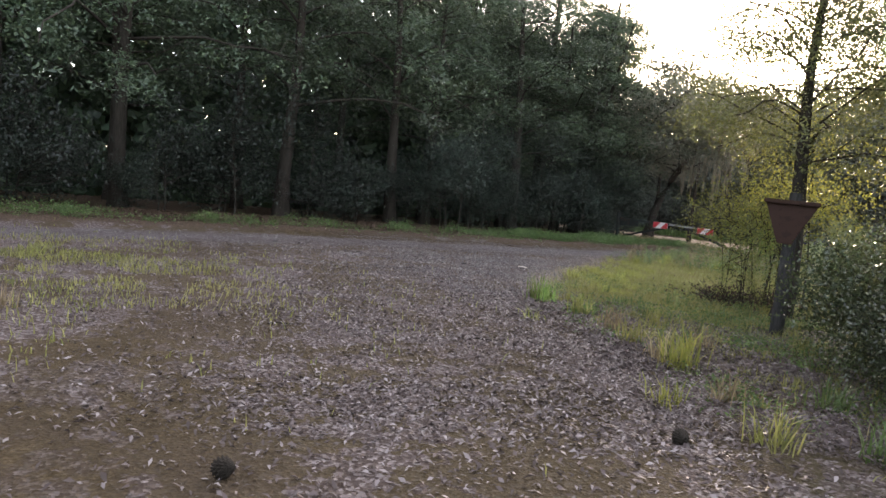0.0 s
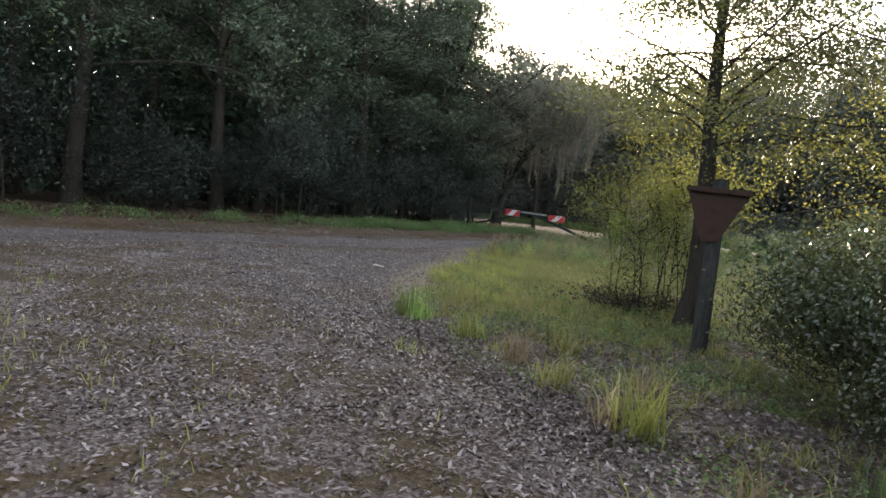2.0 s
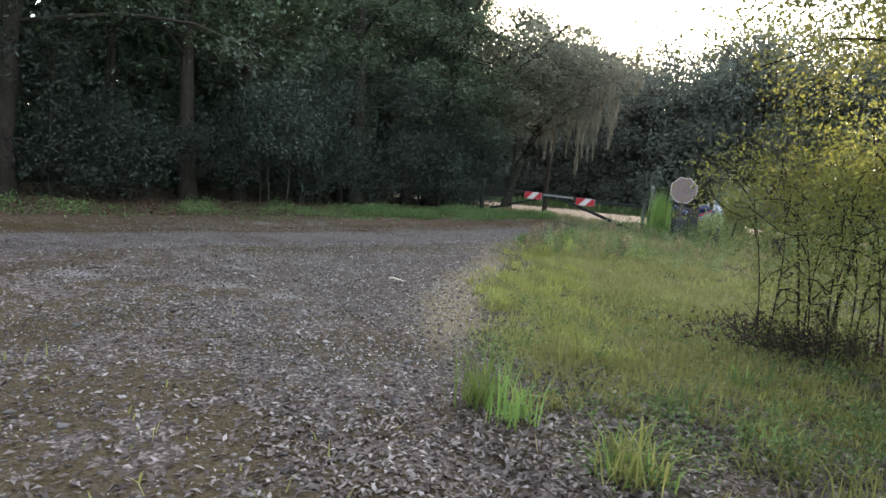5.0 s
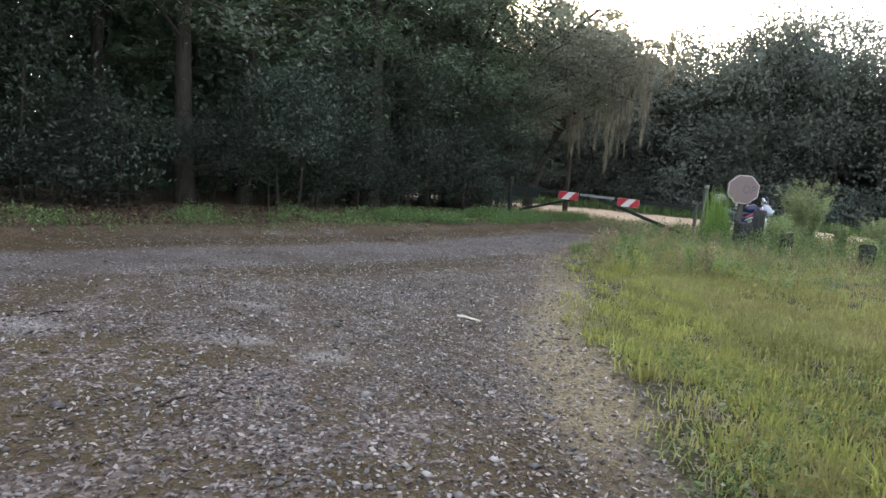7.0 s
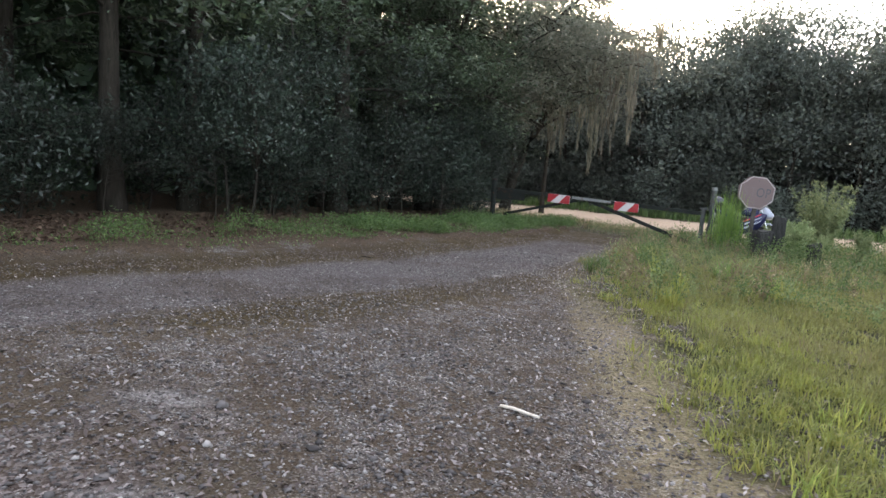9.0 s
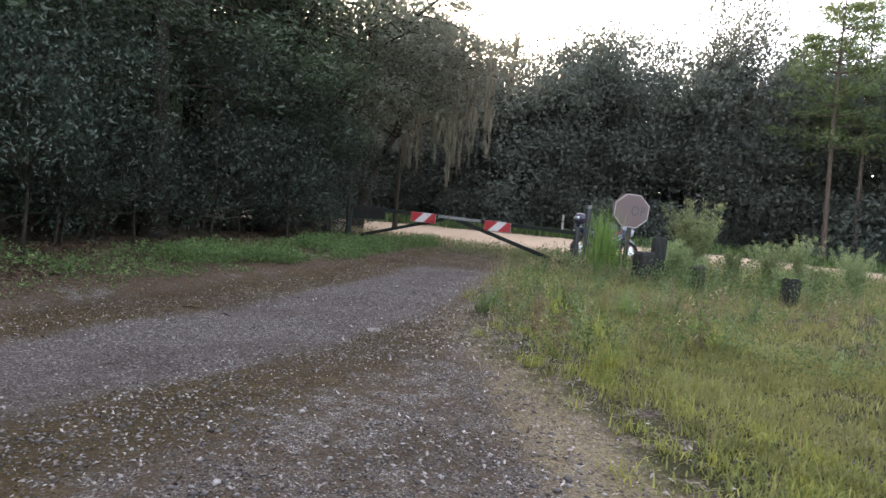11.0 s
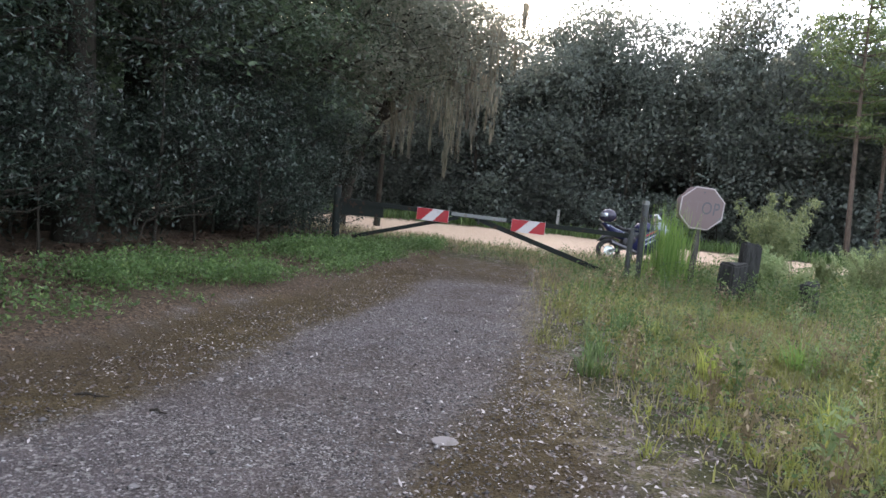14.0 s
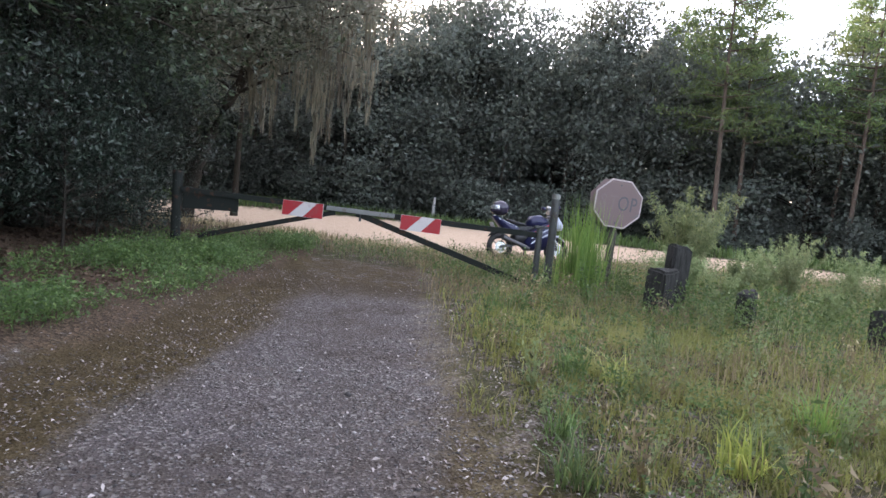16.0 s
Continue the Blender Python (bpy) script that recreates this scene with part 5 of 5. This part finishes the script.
    stuff("dry_stalks", v, f, "dry_grass", "dry brown stalks among the meadow grass", "grass")
    # thin grass over the open ground at the start
    x, y = r.normal(-8.7, 2.2, 10000), r.normal(4.2, 1.4, 10000)
    keep = 0.5 * patchy(x, y, 1.2, 4) + 0.5 * patchy(x, y, 2.9, 1) > 0.5
    x, y = x[keep], y[keep]
    v, f = blades(r, np.stack([x, y, gz(x, y) - 0.01], 1), 0.10, 0.010, 0.6)
    stuff("thin_grass", v, f, "grass_blade", "thin short grass in the open ground", "grass")
    # herbs of the verge: leafy drifts, thickest toward the gate
    y = np.concatenate([r.uniform(-3, 20, 11000), r.uniform(18.5, 29.5, 8000)])
    k = r.beta(1.2, 1.7, len(y))
    x = verge_x(y) - 0.2 + (wood_x(y) + 0.1 - verge_x(y)) * k
    drift = 0.6 * patchy(x, y, 0.9, 6) + 0.4 * patchy(x, y, 2.3, 3)
    near = step(19.5, 23.0, y)
    keep = r.uniform(size=len(y)) < np.maximum(0.05 + 1.0 * step(0.52, 0.75, drift) * (0.16 + 0.64 * near), near * 0.22 * step(0.35, 0.55, drift))
    x, y, drift = x[keep], y[keep], drift[keep]
    h = (0.05 + 0.46 * np.clip(drift - 0.2, 0, 1)) * np.sqrt(r.uniform(0.15, 1, len(x)))
    reps = 14
    up = r.uniform(0.35, 1.1, (len(x), reps)).ravel()
    c = np.repeat(np.stack([x, y, gz(x, y)], 1), reps, 0) + r.normal(size=(len(x) * reps, 3)) * np.array([0.075, 0.075, 0.04])
    c[:, 2] += np.repeat(h, reps) * up
    c[:, 2] = np.maximum(c[:, 2], gz(c[:, 0], c[:, 1]) + 0.02)
    lv, lf = leaves(r, c, 0.047, 0.45, 0.0, 0.15, 0.8)
    v2, f2 = blades(r, np.stack([x, y, gz(x, y) - 0.01], 1), h * 1.1, 0.005, 0.2)
    stuff("verge_stems", v2, f2, "herb_leaf", "thin green stems of verge weeds", "weeds")
    stuff("verge_herbs", lv, lf, "herb_leaf", "bright green broad-leaved weeds along the wood's edge", "weeds")
    # weeds round the gate posts and bollards
    x, y = toward(r, 7000, -4.5, 7, 22, 31, [(-1.8, 23.3, 0.5), (-1.2, 22.7, 0.5), (-2.6, 25, 0.6), (0.3, 22.3, 0.6), (-3.6, 26, 0.6), (1.5, 24, 0.9), (-5, 28.6, 0.9), (-2, 26.5, 0.8)])
    g, vg, w, sd, t = zones(x, y)
    keep = r.uniform(size=len(x)) < g * (0.3 + 0.7 * patchy(x, y, 1.0, 2))
    x, y = x[keep], y[keep]
    h = 0.10 + 0.5 * r.uniform(0.1, 1, len(x)) ** 1.4 * np.where((x < -2.9) | ((y > 25.3) & (x < 0.4)), 0.35, 0.9)
    c = np.repeat(np.stack([x, y, gz(x, y) + h], 1), 4, 0) + r.normal(size=(len(x) * 4, 3)) * 0.06
    lv, lf = leaves(r, c, 0.06, 0.4, 0.0)
    v2, f2 = blades(r, np.stack([x, y, gz(x, y) - 0.01], 1), h * 1.15, 0.006, 0.2)
    stuff("post_weed_stems", v2, f2, "fennel_leaf", "thin stems of weeds round the posts", "weeds")
    stuff("post_weeds", lv, lf, "herb_leaf", "knee-high green weeds round the gate and posts", "weeds")
    # low herbs in the turf: under the slim tree, and before the bollards
    x = np.concatenate([r.uniform(-4.2, 1.2, 5500), r.uniform(-5.4, 3, 5000)])
    y = np.concatenate([r.uniform(4.5, 11.5, 5500), r.uniform(16, 25, 5000)])
    keep = r.uniform(size=len(x)) < zones(x, y)[0] * step(0.38, 0.7, 0.6 * patchy(x, y, 1.3, 12) + 0.4 * patchy(x, y, 3.7, 2)) * step(-0.2, 1.0, x - edge_x(y))
    x, y = x[keep], y[keep]
    h = np.where(y < 12, 0.06, 0.20) * r.uniform(0.3, 1.3, len(x))
    c = np.repeat(np.stack([x, y, gz(x, y) + h], 1), 12, 0) + r.normal(size=(len(x) * 12, 3)) * np.array([0.05, 0.05, 0.035])
    c[:, 2] = np.maximum(c[:, 2], gz(c[:, 0], c[:, 1]) + 0.015)
    lv, lf = leaves(r, c, 0.030, 0.5, 0.0, 0.15, 0.75)
    stuff("turf_herbs", lv, lf, "herb_leaf", "small broad-leaved herbs between the grass", "weeds")
    # far verge of the sand road
    x = r.uniform(-24, 26, 9000)
    y = np.interp(x, SAND_X, SAND_FAR) + np.abs(r.normal(size=9000)) * 1.6
    v, f = blades(r, np.stack([x, y, gz(x, y) - 0.02], 1), 0.5, 0.05, 0.5)
    stuff("far_verge_grass", v, f, "herb_leaf", "green grass strip beyond the sand road", "grass")
    x = r.uniform(-12, 14, 9000)
    y = np.interp(x, SAND_X, SAND_NEAR) - np.abs(r.normal(size=9000)) * 0.9
    v, f = blades(r, np.stack([x, y, gz(x, y) - 0.02], 1), 0.24, 0.016, 0.5)
    stuff("near_verge_grass", v, f, "dry_grass", "straw-coloured grass at the sand road's edge", "grass")


def build_tufts():
    r = np.random.default_rng(44)
    spots = [(-3.77, 8.28, 0.42, 90, "tall_grass"), (-3.55, 8.05, 0.36, 60, "tall_grass"), (-2.32, 7.03, 0.34, 70, "dry_grass"), (-1.33, 5.8, 0.46, 100, "sunlit_tone_grass"), (-1.18, 4.75, 0.24, 50, "sunlit_tone_grass"), (-0.8, 5.0, 0.26, 50, "dry_grass"),
             (-1.9, 6.4, 0.32, 60, "grass_blade"), (-2.9, 7.6, 0.34, 70, "grass_blade"), (-1.5, 5.9, 0.36, 60, "dry_grass"), (-0.45, 4.2, 0.28, 60, "grass_blade"), (-1.3, 6.6, 0.3, 50, "dry_grass"), (-3.2, 6.9, 0.2, 40, "grass_blade"),
             (-2.0, 7.6, 0.3, 60, "grass_blade"), (-8.9, 3.3, 0.36, 60, "dry_grass"), (-6.3, 2.6, 0.28, 50, "dry_grass"), (-3.4, 9.3, 0.3, 60, "grass_blade"), (-4.3, 10.9, 0.25, 60, "grass_blade"), (-0.2, 5.4, 0.3, 60, "herb_leaf"),
             (0.1, 4.4, 0.3, 60, "herb_leaf"), (-2.2, 9.4, 0.25, 50, "herb_leaf"), (-2.7, 8.6, 0.22, 50, "herb_leaf"), (-4.6, 20.8, 0.4, 70, "herb_leaf"), (-4.2, 19.2, 0.3, 60, "herb_leaf"), (-3.0, 18.3, 0.4, 60, "tall_grass"), (-4.62, 16.2, 0.36, 110, "sunlit_tone_grass"), (-4.33, 17.7, 0.34, 90, "sunlit_tone_grass"), (-4.5, 18.9, 0.38, 90, "sunlit_tone_grass"), (-3.44, 19.4, 0.42, 90, "tall_grass"), (-5.28, 19.5, 0.3, 70, "herb_leaf"),
             (-5.5, 18.9, 0.3, 90, "herb_leaf"), (-4.32, 20.5, 0.4, 80, "grass_blade"), (-4.36, 23.2, 0.42, 80, "herb_leaf"), (-3.95, 12.7, 0.2, 70, "sunlit_tone_grass"), (-4.4, 11.5, 0.18, 60, "sunlit_tone_grass"), (-3.0, 17.6, 0.36, 80, "sunlit_tone_grass"), (-2.87, 7.63, 0.26, 50, "tall_grass"), (-3.25, 9.5, 0.2, 50, "sunlit_tone_grass"), (-2.2, 8.3, 0.2, 50, "tall_grass")]
    for x, y, h, n, mat in spots:
        root = np.stack([r.normal(size=n) * 0.07, r.normal(size=n) * 0.07, np.zeros(n) - 0.02], 1)
        v, f = blades(r, root, h, 0.011, 0.7)
        ob = new("grass_tuft", mesh_of("grass_tuft", v, f, M[mat]))
        ob.matrix_basis = place(x, y)
        tone = {"sunlit_tone_grass": "lush sunlit-coloured", "tall_grass": "bright green", "dry_grass": "dry straw-coloured", "grass_blade": "yellow-green", "herb_leaf": "fresh green"}[mat]
        tagged(ob, tone + " grass tuft growing out of the leaf litter", "grass", "grass tufts")
    n = 420
    root = np.stack([r.normal(size=n) * 0.15, r.normal(size=n) * 0.14, np.zeros(n) - 0.02], 1)
    v, f = blades(r, root, 1.35, 0.018, 0.14)
    ob = new("tall_reed_grass", mesh_of("tall_reed_grass", v, f, M["tall_grass"]))
    ob.matrix_basis = place(-2.52, 24.7)
    tagged(ob, "head-high clump of bright green reed grass at the gate post", "grass")


def build_fennel():
    """Feathery weeds: branching stems with fine leaves."""
    r = np.random.default_rng(47)
    made = []
    for seed, h in ((1, 1.7), (2, 1.35), (3, 1.0)):
        stems, cen = [], []
        for _ in range(24):
            a, out = r.uniform(0, 2 * np.pi), r.uniform(0.1, 0.8) * h * 0.62
            s = np.linspace(0, 1, 6)[:, None]
            line = np.array([[math.cos(a) * out, math.sin(a) * out, 0]]) * s ** 1.6 + np.array([[0, 0, h * r.uniform(0.7, 1.0)]]) * s
            stems.append(tube(line, 0.007 * (1 - 0.8 * s[:, 0]), 4))
            for q in r.uniform(0.2, 1, 40):
                p = np.array([np.interp(q, s[:, 0], line[:, j]) for j in range(3)])
                cen.append(p + r.normal(size=(4, 3)) * 0.05 * (1.3 - 0.7 * q))
        v, f = weld(stems)
        lv, lf = leaves(r, np.concatenate(cen), 0.085, 0.2, -0.5)
        made.append((mesh_of("fennel_stems", v, f, M["fennel_leaf"], True), mesh_of("fennel_leaves", lv, lf, M["fennel_leaf"])))
    for i, (x, y, s) in enumerate(((-0.5, 25.0, 1.1), (-0.2, 25.4, 1.1), (0.4, 24.8, 0.8), (1.2, 24.6, 0.62), (2.0, 24.2, 0.5), (-1.1, 24.4, 0.95), (3.0, 24.4, 0.55), (1.6, 25.6, 0.75), (4.2, 24.0, 0.55), (2.6, 26.0, 0.75),
                                   (-0.9, 23.6, 0.55), (0.6, 23.2, 0.6), (5.2, 23.4, 0.6), (-1.6, 24.0, 0.6), (6.4, 22.8, 0.6), (3.6, 25.6, 0.65))):
        t = thing("feathery_weed", place(x, y, 77 * i, s * 1.08), "feathery pale green weed with many fine stems", "weed", "feathery weeds")
        part_mesh("stalk", made[i % 3][0], t)
        part_mesh("foliage", made[i % 3][1], t)


def build_cones():
    """Pine cones: a stubby body set round with scales."""
    bm = bmesh.new()
    for ring in range(9):
        k = ring / 8
        rad, z = 0.034 * math.sin(0.35 + 2.5 * k) + 0.004, 0.012 + 0.075 * k
        for j in range(9):
            a = 2 * math.pi * (j + 0.5 * (ring % 2)) / 9
            m = Matrix.Translation((0, 0, z)) @ Matrix.Rotation(a, 4, "Z") @ Matrix.Translation((rad, 0, 0)) @ Matrix.Rotation(0.5, 4, "Y")
            bmesh.ops.create_cone(bm, cap_ends=True, segments=5, radius1=0.010, radius2=0.003, depth=0.022, matrix=m @ Matrix.Rotation(radians(90), 4, "Y"))
    bmesh.ops.create_uvsphere(bm, u_segments=10, v_segments=8, radius=1, matrix=Matrix.Translation((0, 0, 0.05)) @ Matrix.Diagonal((0.03, 0.03, 0.045, 1)))
    me = bpy.data.meshes.new("pine_cone")
    bm.to_mesh(me)
    bm.free()
    me.materials.append(M["bark"])
    for x, y, t in CONES:
        ob = new("pine_cone", me)
        ob.matrix_basis = pose(x, y, gz1(x, y) + 0.035, 80, 0, t) @ Matrix.Diagonal((1.1, 1.1, 1.1, 1))
        tagged(ob, "dark open pine cone lying among fallen leaves", "pine cone", "pine cones")


CONES = [(-0.94, 3.95, 40), (-2.43, 1.82, 110)]


def build_stray_weeds():
    """Single thin weeds standing out of the turf."""
    r = np.random.default_rng(49)
    made = []
    for h, mat in ((0.45, "fennel_leaf"), (0.6, "herb_leaf"), (0.5, "dry_grass")):
        stems, cen = [], []
        for _ in range(6):
            a, out = r.uniform(0, 2 * np.pi), r.uniform(0.05, 0.3) * h
            s = np.linspace(0, 1, 5)[:, None]
            line = np.array([[math.cos(a) * out, math.sin(a) * out, 0]]) * s ** 1.5 + np.array([[0, 0, h * r.uniform(0.5, 1.0)]]) * s
            stems.append(tube(line, 0.004 * (1 - 0.7 * s[:, 0]), 4))
            for q in r.uniform(0.25, 1, 14):
                cen.append(np.array([np.interp(q, s[:, 0], line[:, j]) for j in range(3)]) + r.normal(size=3) * 0.025)
        v, f = weld(stems)
        lv, lf = leaves(r, np.array(cen), 0.05, 0.35, -0.3)
        made.append((mesh_of("weed_stalk", v, f, M[mat], True), mesh_of("weed_foliage", lv, lf, M[mat])))
    for i in range(150):
        y = r.uniform(16.5, 26)
        x = edge_x(y) + 0.5 + abs(r.normal()) * 2.2
        if i % 3 == 1 and i < 60:
            y = r.uniform(6.6, 9.6)
            x = edge_x(y) + r.uniform(0.7, 2.6)
        t = thing("meadow_weed", place(x, y, r.uniform(0, 360), r.uniform(0.5, 1.3) * (0.55 if y < 12 else 1)), "thin " + ("pale green", "fresh green", "dry brown")[i % 3] + " weed standing in the turf", "weed", "weeds in the turf")
        part_mesh("stalk", made[i % 3][0], t)
        part_mesh("foliage", made[i % 3][1], t)


def build_brush():
    """Tangled dead twigs at the foot of the saplings."""
    r = np.random.default_rng(53)
    pieces = []
    for _ in range(110):
        a, q = r.uniform(0, 2 * np.pi), math.sqrt(r.uniform(0, 1))
        x, y = -1.45 + 0.6 * q * math.cos(a), 10.95 + 0.5 * q * math.sin(a)
        p = np.array([x, y, gz1(x, y)])
        d = r.normal(size=3) * np.array([0.16, 0.16, 0.06]) + np.array([0, 0, 0.16])
        s = np.linspace(0, 1, 4)[:, None]
        pieces.append(tube(p + d * s * 1.4 + r.normal(size=(4, 3)) * 0.02, 0.006 * (1 - 0.7 * s[:, 0]) + 0.001, 4))
    v, f = join(pieces)
    stuff("dead_brush", v, f, "bark", "tangle of dark dead twigs under the saplings", "brush")
    n = 1500
    c = np.stack([-1.5 + r.normal(size=n) * 0.42, 10.95 + r.normal(size=n) * 0.33, np.zeros(n)], 1)
    c[:, 2] = gz(c[:, 0], c[:, 1]) + np.abs(r.normal(size=n)) * 0.14
    lv, lf = leaves(r, c, 0.05, 0.5)
    stuff("brush_leaves", lv, lf, "red_leaf", "dead brown leaves caught in the brush", "brush")


def build_bits():
    p = thing("marker_post", place(0.6, 45.9, 5, 1, 1, 0.1), "pale weathered marker post beyond the sand road", "post")
    part("post", rod((0, 0, 0), (0.03, 0, 1.3), 0.08, 0.065, 10), M["white_marker"], p)
    p = thing("pale_stick", place(-5.82, 12.09, -22, 1, 1, 0.0), "short pale peeled stick lying on the gravel", "stick")
    v, f = tube([(-0.13, 0, 0.012), (-0.04, 0.006, 0.016), (0.05, 0.0, 0.014), (0.13, 0.004, 0.012)], [0.009, 0.011, 0.010, 0.008], 7)
    part_mesh("wood", mesh_of("stick", v, f, M["pale_wood"], True), p)
    for i, (x0, y0, x1, y1) in enumerate(((-8.73, 10.17, -8.64, 10.4), (-6.67, 9.1, -6.62, 9.39), (-9.0, 17.74, -8.79, 17.73), (-8.51, 17.62, -8.4, 17.58), (-3.1, 5.2, -2.9, 5.35), (-4.6, 4.1, -4.45, 4.3))):
        q = math.hypot(x1 - x0, y1 - y0) / 2
        v, f = tube([(-q, 0, 0.008), (-q * 0.3, 0.012, 0.016), (q * 0.4, -0.008, 0.012), (q, 0.006, 0.008)], [0.007, 0.008, 0.006, 0.003], 6)
        ob = new("twig", mesh_of("twig", v, f, M["bark"], True))
        ob.matrix_basis = pose((x0 + x1) / 2, (y0 + y1) / 2, gz1((x0 + x1) / 2, (y0 + y1) / 2), 0, 0, math.degrees(math.atan2(y1 - y0, x1 - x0)))
        tagged(ob, "dark broken twig lying on the ground", "twig", "twigs on the ground")
    for i, (x, y, s) in enumerate(((-6.79, 17.4, 0.09), (-7.9, 17.6, 0.03), (-8.3, 18.3, 0.04), (-4.15, 7.33, 0.03), (-6.55, 10.61, 0.025), (-6.58, 10.27, 0.03), (-5.3, 14.1, 0.03), (-7.3, 14.6, 0.032), (-8.6, 12.8, 0.034), (-6.1, 21.3, 0.03), (-7.0, 20.4, 0.028))):
        bm = bmesh.new()
        bmesh.ops.create_icosphere(bm, subdivisions=2, radius=1)
        for q in bm.verts:
            q.co *= 1 + 0.3 * noise.noise(q.co * 1.3 + Vector((i * 5, 0, 0)))
            q.co = Vector((q.co.x * s, q.co.y * s * 0.7, q.co.z * s * 0.22))
        me = bpy.data.meshes.new("stone")
        bm.to_mesh(me)
        bm.free()
        me.materials.append(M["pale_stone"])
        ob = new("stone", me)
        ob.matrix_basis = place(x, y, 50 * i, 1, 1, 0.0)
        tagged(ob, "flat pale stone bedded in the track", "stone", "stones in the track")


build_cover()
build_tufts()
build_fennel()
build_cones()
build_stray_weeds()
build_brush()
build_bits()
